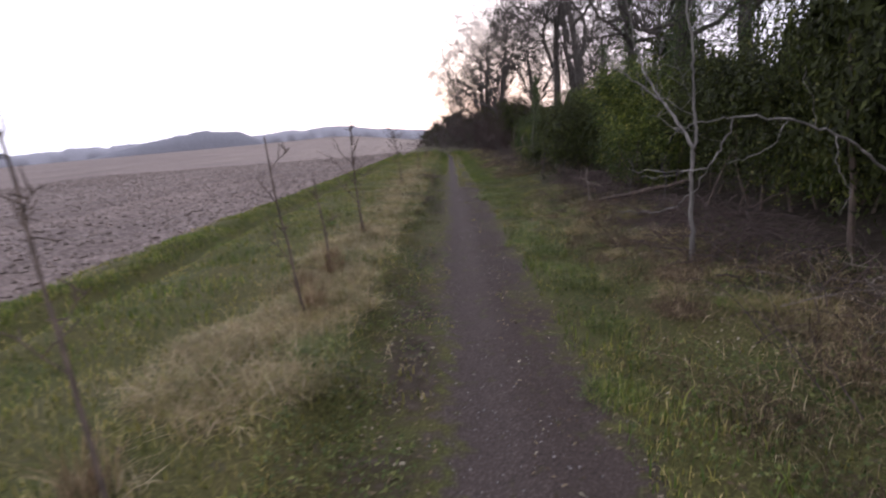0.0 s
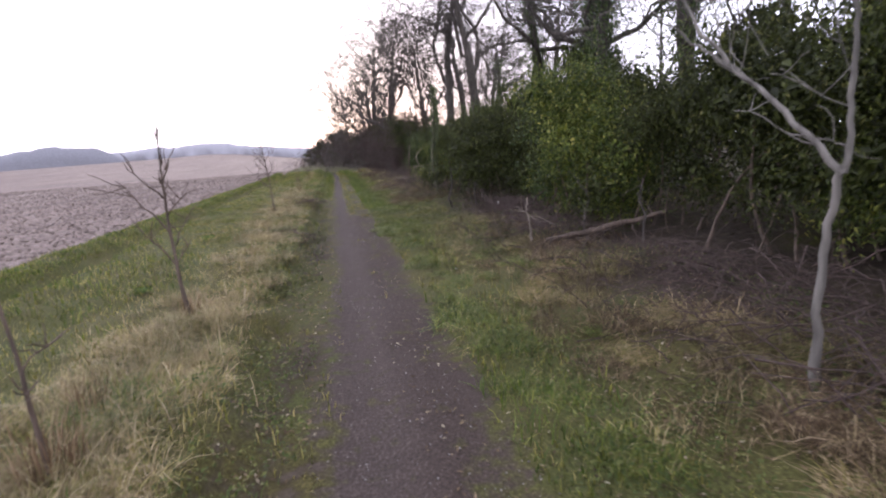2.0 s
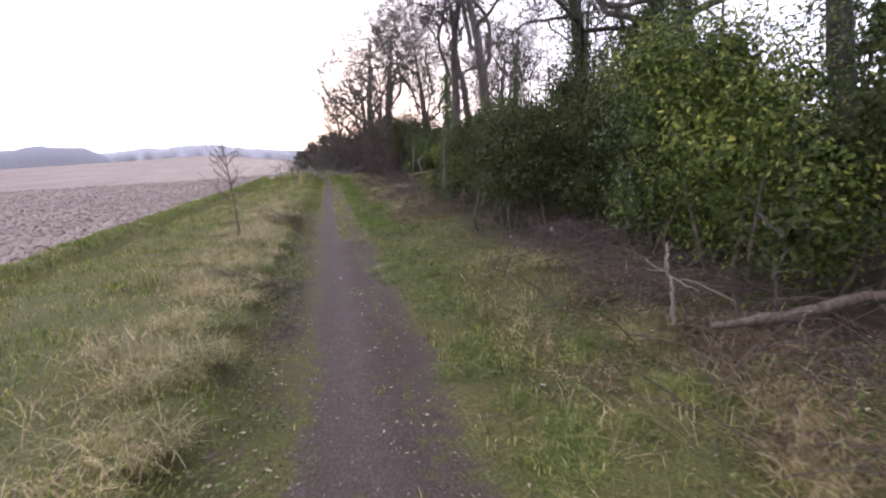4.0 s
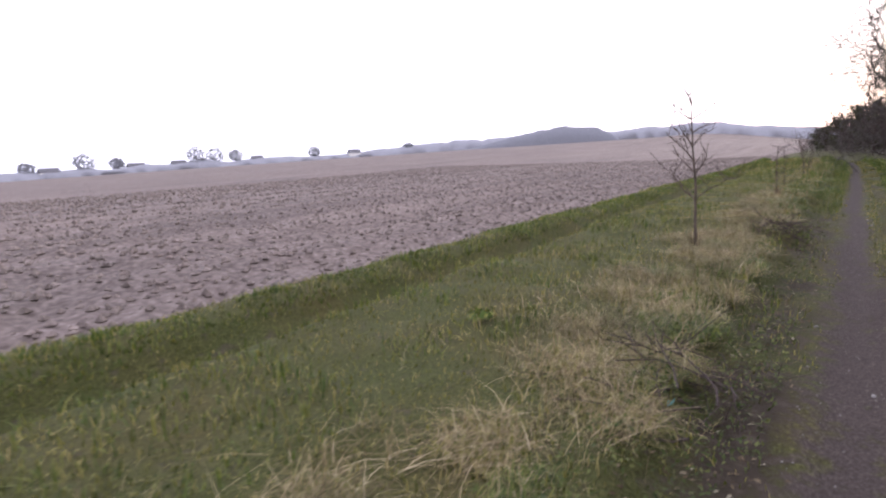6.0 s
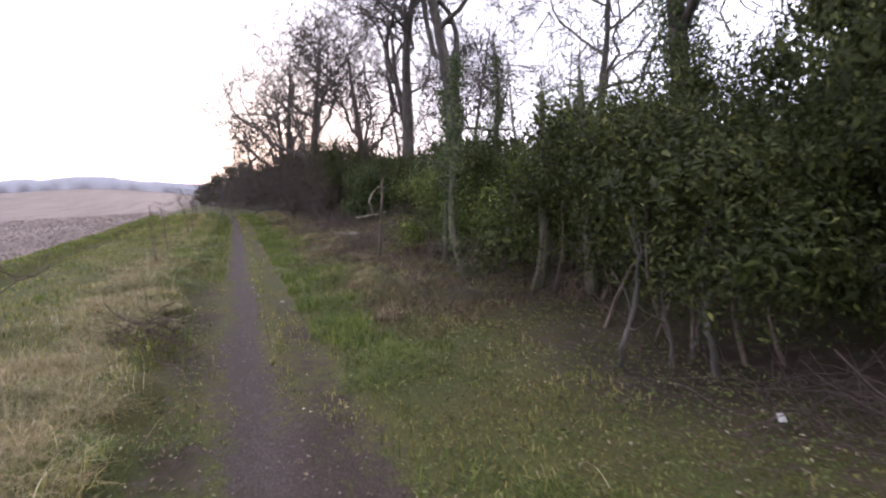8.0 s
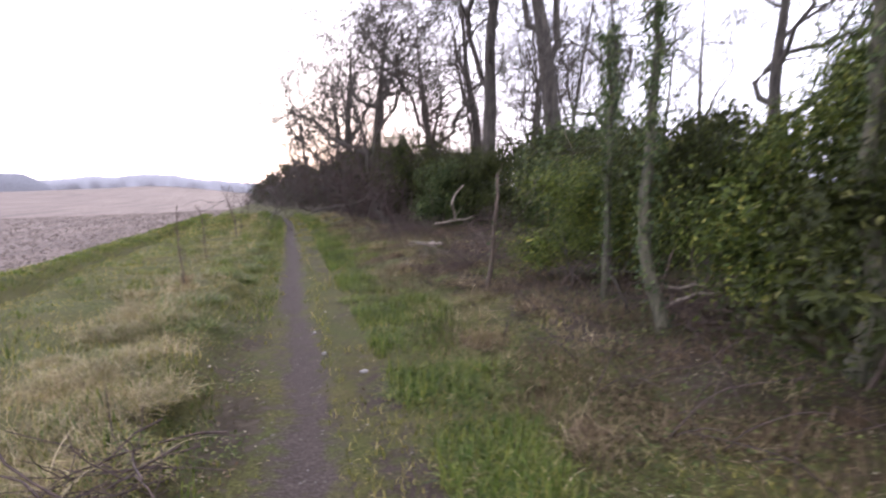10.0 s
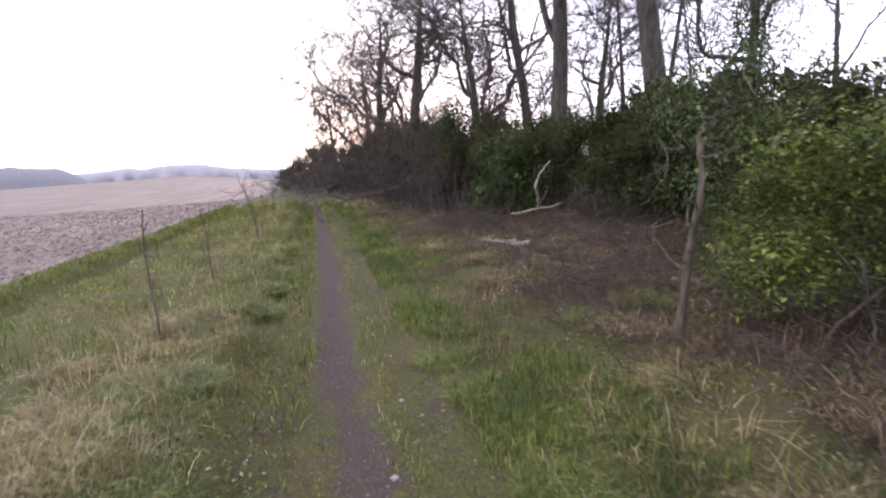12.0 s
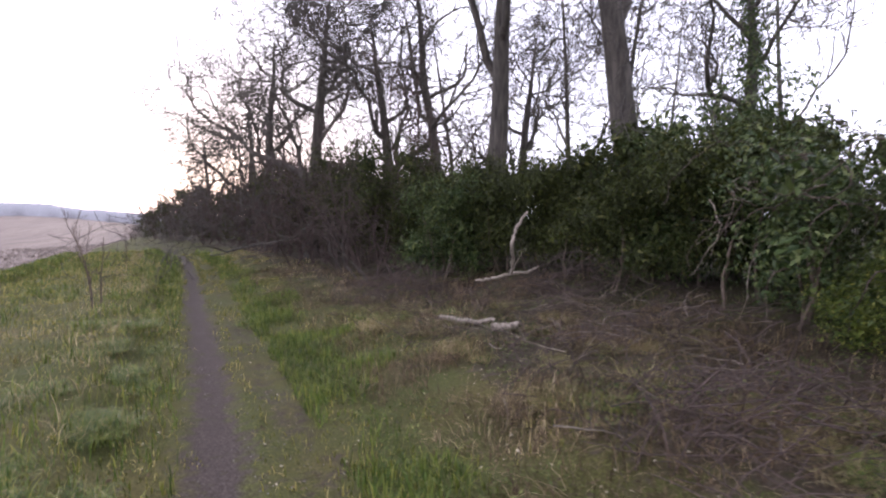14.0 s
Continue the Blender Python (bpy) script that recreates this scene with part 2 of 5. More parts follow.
# distant woods: albedo raised and blued, painting the haze of distance into the colour
FAR_WOOD_HAZED = leafy("far_woodland_hazed", [(0.0, (0.28, 0.28, 0.305)), (1.0, (0.32, 0.32, 0.345))], 0.9, 0.2)
NEAR_WOOD_HAZED = leafy("hill_woodland_hazed", [(0.0, (0.19, 0.192, 0.215)), (1.0, (0.23, 0.232, 0.255))], 0.9, 0.3)


# ---- mesh helpers ----
def mesh_from(name, verts, faces, mat, smooth=False):
    """A mesh from arrays; faces is an array with three or four corners a row."""
    verts, faces = np.asarray(verts, np.float32), np.asarray(faces, np.int32)
    me = bpy.data.meshes.new(name)
    n = faces.shape[1]
    me.vertices.add(len(verts))
    me.vertices.foreach_set("co", verts.ravel())
    me.loops.add(faces.size)
    me.loops.foreach_set("vertex_index", faces.ravel())
    me.polygons.add(len(faces))
    me.polygons.foreach_set("loop_start", np.arange(0, faces.size, n, dtype=np.int32))
    me.polygons.foreach_set("use_smooth", np.full(len(faces), smooth))
    me.update(calc_edges=True)
    me.materials.append(mat)
    return me


def part(name, me, parent, label=""):
    ob = new(name, me)
    ob.parent = parent
    return tagged(ob, label)


def place(ob, x, y, turn=0.0, size=1.0, sink=0.03, stretch=(1, 1, 1)):
    """Puts a thing on the ground."""
    ob.matrix_basis = Matrix.LocRotScale((x, y, ground_z(x, y) - sink), Euler((0, 0, turn)), [size * s for s in stretch])
    return ob


def again(ob, label=""):
    return tagged(copy_thing(ob, Matrix.Identity(4)), label)


class Tubes:
    """Gathers tapering tubes along lines into one mesh."""

    def __init__(self):
        self.v, self.f, self.n = [], [], 0

    def add(self, pts, radii, sides):
        pts, radii = np.asarray(pts, float), np.asarray(radii, float)
        d = np.gradient(pts, axis=0)
        d /= np.linalg.norm(d, axis=1, keepdims=True) + 1e-9
        side = np.cross(d, (0.31, 0.17, 0.93))
        weak = np.linalg.norm(side, axis=1) < 0.2
        side[weak] = np.cross(d[weak], (1.0, 0.1, 0.0))
        side /= np.linalg.norm(side, axis=1, keepdims=True) + 1e-9
        up = np.cross(side, d)
        a = np.arange(sides) * 2 * np.pi / sides
        ring = pts[:, None] + radii[:, None, None] * (np.cos(a)[None, :, None] * side[:, None] + np.sin(a)[None, :, None] * up[:, None])
        m = len(pts)
        i, j = np.meshgrid(np.arange(m - 1), np.arange(sides), indexing="ij")
        k = (j + 1) % sides
        f = np.stack([i * sides + j, i * sides + k, (i + 1) * sides + k, (i + 1) * sides + j], -1).reshape(-1, 4) + self.n
        self.v.append(ring.reshape(-1, 3))
        self.f.append(f)
        self.n += m * sides

    def mesh(self, name, mat):
        return mesh_from(name, np.concatenate(self.v), np.concatenate(self.f), mat, True)


def wander(rng, start, way, length, n, crook, lift=0.0):
    """A crooked line of n + 1 points."""
    pts, d = [np.array(start, float)], np.array(way, float)
    for _ in range(n):
        d = d + rng.normal(0, crook, 3) + (0, 0, lift)
        d /= np.linalg.norm(d)
        pts.append(pts[-1] + d * length / n)
    return np.array(pts), d


def leaves_mesh(name, rng, centres, outward, mat, size, spread=0.5, droop=0.3, slim=0.36):
    """One folded leaf at each centre, facing outward more or less."""
    n = len(centres)
    nor = outward + rng.normal(0, spread, (n, 3)) + (0, 0, 0.25)
    nor /= np.linalg.norm(nor, axis=1, keepdims=True) + 1e-9
    t = rng.normal(0, 1, (n, 3)) - (0, 0, droop * 2)
    t -= nor * (t * nor).sum(1, keepdims=True)
    t /= np.linalg.norm(t, axis=1, keepdims=True) + 1e-9
    b = np.cross(nor, t)
    s = size * rng.uniform(0.6, 1.35, (n, 1))
    tip, base = centres + t * s, centres - t * s * 0.6
    l, r = centres + b * s * slim + nor * s * 0.13, centres - b * s * slim + nor * s * 0.13
    v = np.stack([base, l, tip, r], 1).reshape(-1, 3)
    i = np.arange(n)[:, None] * 4
    f = np.concatenate([np.hstack([i, i + 1, i + 2]), np.hstack([i, i + 2, i + 3])])
    return mesh_from(name, v, f, mat)


def blades_mesh(name, rng, x, y, z, tall, lean, width, mat, heading=None):
    """Bent grass blades rooted at x, y, z."""
    n = len(x)
    a = rng.uniform(0, 2 * np.pi, n) if heading is None else heading + rng.normal(0, 0.7, n)
    h = tall * rng.uniform(0.5, 1.3, n)
    out = lean * rng.uniform(0.3, 1.5, n) * h
    d = np.stack([np.cos(a), np.sin(a)], 1)
    w = np.stack([-np.sin(a), np.cos(a)], 1) * (width * rng.uniform(0.6, 1.4, n))[:, None] * 0.5
    root = np.stack([x, y], 1)
    up = np.sqrt(np.maximum(h * h - out * out, (0.25 * h) ** 2))
    mid, tip = root + d * (out * 0.35)[:, None], root + d * out[:, None]
    cat = lambda p, q: np.concatenate([p, q[:, None]], 1)
    v = np.stack([cat(root - w, z - 0.02), cat(root + w, z - 0.02), cat(mid + w * 0.8, z + up * 0.62), cat(mid - w * 0.8, z + up * 0.62), cat(tip, z + up)], 1).reshape(-1, 3)
    i = np.arange(n)[:, None] * 5
    f = np.concatenate([np.hstack([i, i + 1, i + 2]), np.hstack([i, i + 2, i + 3]), np.hstack([i + 3, i + 2, i + 4])])
    return mesh_from(name, v, f, mat)


# ---- ground, one sheet to the horizon ----
def graded(lo, hi, fine_lo, fine_hi, d, grow=1.22):
    out = list(np.arange(fine_lo, fine_hi + d / 2, d))
    s, p = d, fine_hi
    while p < hi:
        s *= grow
        p += s
        out.append(p)
    s, p = d, fine_lo
    while p > lo:
        s *= grow
        p -= s
        out.insert(0, p)
    return np.array(out)


def build_ground():
    near = np.arange(-5.6, 3.6, 0.08)
    left = graded(-3500, -5.7, -12.6, -5.75, 0.19, 1.12)
    left = left[left < -5.65]
    right = graded(3.6, 2500, 3.6, 8, 0.2, 1.2)
    right = right[right > 3.55]
    xs = np.concatenate([left, near, right])
    ys = graded(-400, 3500, -2, 42, 0.15, 1.13)
    X, Y = np.meshgrid(xs, ys)
    Z = height(X, Y)
    nx, ny = len(xs), len(ys)
    i, j = np.meshgrid(np.arange(ny - 1), np.arange(nx - 1), indexing="ij")
    a = i * nx + j
    f = np.stack([a, a + 1, a + nx + 1, a + nx], -1).reshape(-1, 4)
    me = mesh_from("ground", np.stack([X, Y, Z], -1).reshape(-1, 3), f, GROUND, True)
    u = X - bend(Y)
    first = np.exp(-((u - 0.04 - 0.05 * vnoise(X * 0, Y, 1.7, 11)) / (0.25 - 0.045 * step(17, 23, Y) + 0.05 * vnoise(X, Y, 0.7, 53))) ** 2)
    wet = 0.9 - 0.42 * step(15, 19, Y) - 0.2 * step(20, 25, Y) + 0.25 * vnoise(X, Y, 1.6, 12)
    second = np.exp(-((u - 0.56 - 0.04 * vnoise(X * 0, Y, 2.9, 13)) / 0.24) ** 2) * np.clip(wet, 0, 1)
    between = np.exp(-((u - 0.3) / 0.24) ** 4) * (0.95 - 0.8 * step(15, 19, Y))
    track = np.maximum(np.maximum(first, second), between)
    track = np.clip(track + 0.3 * vnoise(X, Y, 0.33, 19) * step(0.05, 0.5, track) * (1 - 0.6 * first), 0, 1) * step(90, 70, Y)
    field = step(FIELD_X + 0.12, FIELD_X - 0.12, X + 0.2 * vnoise(X, Y, 0.5, 14) + 0.16 * vnoise(X, Y, 1.7, 15))
    # litter zones: hedge bank, furrow, and path-edge strip with the lip's shadow painted in
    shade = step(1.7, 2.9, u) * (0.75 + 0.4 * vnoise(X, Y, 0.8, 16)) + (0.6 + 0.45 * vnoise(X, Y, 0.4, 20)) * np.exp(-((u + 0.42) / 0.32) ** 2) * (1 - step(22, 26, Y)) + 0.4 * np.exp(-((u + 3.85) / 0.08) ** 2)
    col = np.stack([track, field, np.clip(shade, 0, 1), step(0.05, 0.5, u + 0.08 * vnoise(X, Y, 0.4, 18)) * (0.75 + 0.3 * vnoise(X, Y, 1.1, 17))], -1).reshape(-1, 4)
    at = me.color_attributes.new("zones", "FLOAT_COLOR", "POINT")
    at.data.foreach_set("color", col.astype(np.float32).ravel())
    return tagged(new("ground", me), "worn footpath, grass verges, ploughed field and hedge bank", "ground", kind="structure")


build_ground()


# ---- grasses and litter ----
def scatter(rng, n, x0, x1, y0, y1):
    """More points near the walked stretch than far along it."""
    y = y0 + (y1 - y0) * rng.uniform(0, 1, n) ** 1.25
    return rng.uniform(x0, x1, n) + bend(y), y


def stuff(name, me, label, category):
    return tagged(new(name, me), label, category, kind="stuff")


def build_grass():
    rng = np.random.default_rng(4)
    # short green turf on both verges
    x, y = scatter(rng, 190000, -4.9, 2.6, 0.5, 52)
    u = x - bend(y)
    keep = (np.abs(u - 0.04) > 0.2 + 0.13 * vnoise(x, y, 0.25, 21)) & ~((np.abs(u - 0.6) < 0.2) & (vnoise(x, y, 0.5, 22) > -0.8 + 0.7 * step(15, 19, y)))
    keep &= ~((u > 0.1) & (u < 0.5) & (vnoise(x, y, 0.4, 23) > -0.75 + 1.2 * step(15, 19, y)))
    keep &= ~((u < -0.15) & (u > -0.75) & ((vnoise(x, y, 0.3, 24) > 0.15 + 0.7 * step(21, 25, y)) | (rng.uniform(0, 1, len(x)) > 0.35 + 0.7 * step(21, 25, y))))
    keep &= ~((u > 0.8) & (vnoise(x, y, 0.45, 38) > 0.2))
    keep &= ~((u > 1.6 + 0.3 * vnoise(x, y, 0.9, 57)) & (y < 12) & (rng.uniform(0, 1, len(x)) < 0.75))
    keep &= ~((u > 1.5) & (vnoise(x, y, 0.7, 25) > -0.1 + 1.1 * np.exp(-((y - 15) / 3.5) ** 2)))
    keep &= ~((u > -4.0) & (u < -3.75) & (vnoise(x, y, 0.4, 30) > 0.35))
    x, y = x[keep], y[keep]
    far = 1 + 0.9 * step(26, 50, y)
    clump = 0.75 + 0.45 * vnoise(x, y, 0.6, 26)
    stuff("grass", blades_mesh("grass", rng, x, y, height(x, y), 0.075 * clump * far, 0.75, 0.007 * far, GREEN_GRASS),
          "short green and yellowing grass on the path verges", "grass")
    # fresh green tufts in bands: the outer verge, and beside the path
    x, y = scatter(rng, 76000, -4.9, 1.9, 0.5, 52)
    u = x - bend(y)
    outer = ((u < -3.98) & (vnoise(x, y, 0.6, 54) > -0.5)) | ((u > -3.6) & (u < -1.9) & (vnoise(x, y, 0.5, 31) > 0.0 + 0.2 * step(-2.6, -1.9, u)))
    side = ((u > 0.75) & (u < 1.45 + 0.3 * vnoise(x, y, 1.3, 29)) & (vnoise(x, y, 0.8, 27) > -0.3)) | ((u < -0.2 - 0.3 * step(24, 20, y)) & (u > -1.4) & (vnoise(x, y, 0.9, 28) > 0.25 - 0.6 * step(20, 25, y)))
    x, y = x[outer | side], y[outer | side]
    bx, by = scatter(rng, 40000, -4.95, -4.05, 2, 55)
    some = vnoise(bx, by, 0.55, 55) > -0.35 + 1.2 * step(-4.6, -4.95, bx - bend(by))
    bx, by = bx[some], by[some]
    x, y = np.concatenate([x, bx]), np.concatenate([y, by])
    far = 1 + 0.9 * step(26, 50, y)
    stuff("grass", blades_mesh("grass", rng, x, y, height(x, y), 0.11 * (1 - 0.4 * step(-3.6, -3.9, x)) * far * (1 + 0.5 * vnoise(x, y, 0.4, 32)) * (1 + 0.35 * step(21, 25, y) * step(-3, -1.5, x)), 0.7, 0.008 * far, FRESH_GRASS),
          "fresh green grass tufts beside path and field", "grass")
    # long bleached grass
    x, y = scatter(rng, 130000, -3.0, 3.6, 0.5, 50)
    u = x - bend(y)
    left = (u < -0.85) & (u > -2.3 + 0.3 * vnoise(x, y, 1.1, 33)) & (vnoise(x, y, 0.45, 34) > -0.2 + 0.5 * step(-1.5, -2.3, u) + 0.3 * step(22, 27, y))
    right = (u > 1.35) & (vnoise(x, y, 0.5, 35) > 0.35 + 0.6 * np.exp(-((y - 15.5) / 3) ** 2))
    x, y = x[left | right], y[left | right]
    far = 1 + 0.7 * step(26, 50, y)
    stuff("dry_grass", blades_mesh("dry_grass", rng, x, y, height(x, y), (0.16 + 0.07 * vnoise(x, y, 0.8, 37)) * far, 1.25, 0.0045 * far, DRY_GRASS, 9 * vnoise(x, y, 0.5, 39)),
          "long bleached dry grass lying over the verges", "dry grass")
    # dead brown grass and bracken on the hedge bank
    x, y = scatter(rng, 66000, 1.25, 3.7, 0.5, 40)
    keep = vnoise(x, y, 0.6, 40) > -0.05 + 0.95 * np.exp(-((y - 15.5) / 3.0) ** 2)
    bx, by = rng.uniform(3.2, 5.9, 22000), rng.uniform(24, 32.5, 22000)
    some = vnoise(bx, by, 0.8, 47) > -0.1
    x, y = np.concatenate([x[keep], bx[some]]), np.concatenate([y[keep], by[some]])
    far = 1 + 0.7 * step(26, 50, y)
    stuff("dead_grass", blades_mesh("dead_grass", rng, x, y, height(x, y), (0.13 + 0.06 * vnoise(x, y, 0.8, 45)) * far, 1.25, 0.0045 * far, BRACKEN, 9 * vnoise(x, y, 0.5, 46)),
          "dead brown grass and bracken below the hedge", "dead grass")
    # lusher strip and dead growth beside the clearing
    x, y = rng.uniform(0.72, 1.9, 30000), rng.uniform(17.5, 35, 30000)
    keep = vnoise(x, y, 0.55, 61) > -0.25 + 0.6 * step(1.2, 1.9, x)
    x, y = x[keep], y[keep]
    stuff("grass", blades_mesh("grass", rng, x, y, height(x, y), 0.12 * (1 + 0.5 * vnoise(x, y, 0.4, 62)), 0.8, 0.007, FRESH_GRASS), "dark green grass along the clearing's edge", "grass")
    x, y = rng.uniform(1.1, 4.6, 46000), rng.uniform(18, 34, 46000)
    keep = vnoise(x, y, 0.5, 63) > -0.1 + 0.5 * step(1.7, 1.1, x)
    x, y = x[keep], y[keep]
    stuff("dead_grass", blades_mesh("dead_grass", rng, x, y, height(x, y), 0.17 + 0.09 * vnoise(x, y, 0.7, 64), 1.2, 0.004, BRACKEN, 9 * vnoise(x, y, 0.5, 65)), "tangled dead brown growth round the clearing", "dead grass")
    # long single stalks lying about
    x, y = scatter(rng, 5500, -2.4, 3.3, 0.5, 34)
    u = x - bend(y)
    keep = ((u < -0.55) & (vnoise(x, y, 0.9, 49) > -0.2)) | ((u > 1.3) & (np.abs(y - 15.5) > 3) & (vnoise(x, y, 0.9, 50) > 0))
    x, y = x[keep], y[keep]
    stuff("straw_stalks", blades_mesh("straw_stalks", rng, x, y, height(x, y) + 0.04, 0.24, 1.6, 0.0035, DRY_GRASS), "pale broken straw stalks lying on the grass", "straw")
    # fallen leaves
    x, y = scatter(rng, 60000, -1.2, 3.6, 0.5, 45)
    u = x - bend(y)
    keep = (np.abs(u - 0.04) > 0.22) & (rng.uniform(0, 1, len(x)) < np.where(u < 0, np.exp(-((u + 0.5) / 0.25) ** 2) * (1 - 0.6 * step(20, 25, y)), 0.25 + 0.75 * step(1.0, 2.0, u)))
    x, y = x[keep], y[keep]
    c = np.stack([x, y, height(x, y) + 0.012], 1)
    stuff("leaf_litter", leaves_mesh("leaf_litter", rng, c, np.tile((0.0, 0.0, 1.2), (len(x), 1)), LITTER, 0.02, 0.35, 0.0),
          "scattered brown fallen leaves beside the path", "leaf litter")
    # creeping green herbs under the hedge
    x, y = scatter(rng, 80000, 0.8, 3.6, 0.5, 40)
    keep = vnoise(x, y, 0.5, 36) > -0.15 + 0.5 * step(1.2, 0.8, x) - 0.6 * np.exp(-((y - 15.5) / 3) ** 2)
    bx, by = rng.uniform(3.2, 6.0, 16000), rng.uniform(24, 32.5, 16000)
    some = vnoise(bx, by, 0.6, 48) > 0.05
    x, y = np.concatenate([x[keep], bx[some]]), np.concatenate([y[keep], by[some]])
    lx, ly = scatter(rng, 16000, -1.0, -0.3, 0.5, 26)
    some = vnoise(lx, ly, 0.35, 58) > -0.1
    x, y = np.concatenate([x, lx[some]]), np.concatenate([y, ly[some]])
    c = np.stack([x, y, height(x, y) + rng.uniform(0.02, 0.1, len(x))], 1)
    stuff("ground_herbs", leaves_mesh("ground_herbs", rng, c, np.tile((0.0, 0.0, 0.8), (len(x), 1)), HERB, 0.019, 0.5, 0.0),
          "low creeping green leaves on the hedge bank", "herbs")
    # grit on the path, clods in the field
    octa = np.array([(1, 0, 0), (-1, 0, 0), (0, 1, 0), (0, -1, 0), (0, 0, 1), (0, 0, -1)], float)
    of = np.array([(0, 2, 4), (2, 1, 4), (1, 3, 4), (3, 0, 4), (2, 0, 5), (1, 2, 5), (3, 1, 5), (0, 3, 5)])

    def lumps(name, x, y, s, mat):
        n = len(x)
        v = octa[None] * s[:, None, None] * rng.uniform(0.5, 1.3, (n, 6, 1)) * (1, 1, 0.7)
        v = v + np.stack([x, y, height(x, y) + s * 0.2], 1)[:, None]
        f = (of[None] + np.arange(n)[:, None, None] * 6).reshape(-1, 3)
        return mesh_from(name, v.reshape(-1, 3), f, mat)

    x, y = scatter(rng, 2600, -0.25, 0.85, 1.0, 40)
    stuff("grit", lumps("grit", x, y, rng.uniform(0.003, 0.009, len(x)), PEBBLE), "small pale stones bedded in the trodden path", "gravel")
    y = 1 + 70 * rng.uniform(0, 1, 30000) ** 1.2
    x = FIELD_X - 0.1 - 42 * rng.uniform(0, 1, len(y)) ** 1.7
    stuff("soil_clods", lumps("soil_clods", x, y, rng.uniform(0.02, 0.075, len(x)) * (1 + 0.02 * np.abs(x)), CLOD), "brown clods of ploughed soil in the field", "soil clods")


CLOD = woody("soil_clod_brown", (0.07, 0.053, 0.044), (0.25, 0.203, 0.176), 9, 0.95)
build_grass()


# ---- trees ----
def grow_tree(rng, tall, radius, fork, spread, levels=4, twig=0.008, sides=9, crook=0.16, kids=(7, 6, 6), lean=(0, 0), low=0.15, lift=0.05):
    """A bare crooked tree: a trunk, and limbs with ever finer branches."""
    trunk, limbs = Tubes(), []
    line, d = wander(rng, (0, 0, -0.1), (lean[0], lean[1], 1), tall * 0.8, 14, 0.045, 0.04)
    r = radius * np.linspace(1, 0.05, 15) ** 0.75
    r[0] *= 1.35
    r[1] *= 1.1
    trunk.add(line, r, sides)

    def limb(start, way, length, rad, level):
        n = (0, 9, 6, 3, 2)[level]
        pts, end = wander(rng, start, way, length, n, crook * (1 + 0.25 * level), lift if level < 3 else 0.3 * lift)
        rr = np.maximum(rad * np.linspace(1, 0.3, n + 1), twig)
        limbs[-1].add(pts, rr, (0, 6, 5, 3, 3)[level])
        if level >= levels:
            return
        count = kids[level - 1]
        for k in range(count):
            s = rng.uniform(0.3, 1.0) if k else 1.0
            q = s * n
            i = min(int(q), n - 1)
            p = pts[i] + (pts[i + 1] - pts[i]) * (q - i)
            tang = pts[i + 1] - pts[i]
            tang /= np.linalg.norm(tang)
            away = rng.normal(0, 1, 3)
            away -= tang * (away @ tang)
            away /= np.linalg.norm(away)
            w = tang * rng.uniform(0.45, 0.9) + away * rng.uniform(0.5, 0.95)
            limb(p, w / np.linalg.norm(w), length * rng.uniform(0.38, 0.62), max(rr[i] * rng.uniform(0.45, 0.7), twig), level + 1)

    n_limbs = max(5, int(9 * spread))
    for k in range(n_limbs):
        s = fork + (1 - fork) * (k + 0.5) / n_limbs
        q = s * 14
        i = min(int(q), 13)
        p = line[i] + (line[i + 1] - line[i]) * (q - i)
        a = k * 2.4 + rng.uniform(-0.5, 0.5)
        limbs.append(Tubes())
        rise = rng.uniform(low, 0.65) + 0.6 * s
        w = np.array((math.cos(a), math.sin(a), rise))
        limb(p, w / np.linalg.norm(w), tall * spread * rng.uniform(0.3, 0.5) * (1.15 - 0.5 * s), r[i] * rng.uniform(0.4, 0.62), 1)
    return trunk, limbs, line, r


def tree_thing(name, label, category, seed, group="", ivy=0.0, bark=BARK, **kw):
    rng = np.random.default_rng(seed)
    trunk, limbs, line, r = grow_tree(rng, **kw)
    ob = tagged(new(name), label, category, group)
    part("trunk", trunk.mesh("trunk", bark), ob)
    for one in limbs:
        part("limb", one.mesh("limb", bark), ob)
    if ivy:
        n = int(8000 * ivy)
        s = rng.uniform(0.02, 1, n) ** 0.8 * min(ivy, 1.0) * 12
        i = np.minimum(s.astype(int), 12)
        p = line[i] + (line[i + 1] - line[i]) * (s - i)[:, None]
        a = rng.uniform(0, 2 * np.pi, n)
        out = np.stack([np.cos(a), np.sin(a), 0 * a], 1)
        swell = 0.05 + 0.6 * rng.uniform(0, 1, n) ** 2 * (1 + vnoise(s * 1.7, a, 1.0, seed))
        part("ivy", leaves_mesh("ivy", rng, p + out * (r[i] + swell)[:, None], out, IVY, 0.05), ob, "dark green climbing ivy leaves")
    return ob


def stand(ob, spots, sink=0.1):
    """The first spot is for the thing itself, the others for copies: x, y, turn, size."""
    for k, (x, y, turn, size) in enumerate(spots):
        o = ob if k == 0 else again(ob)
        place(o, x + float(bend(y)), y, turn, size, sink)


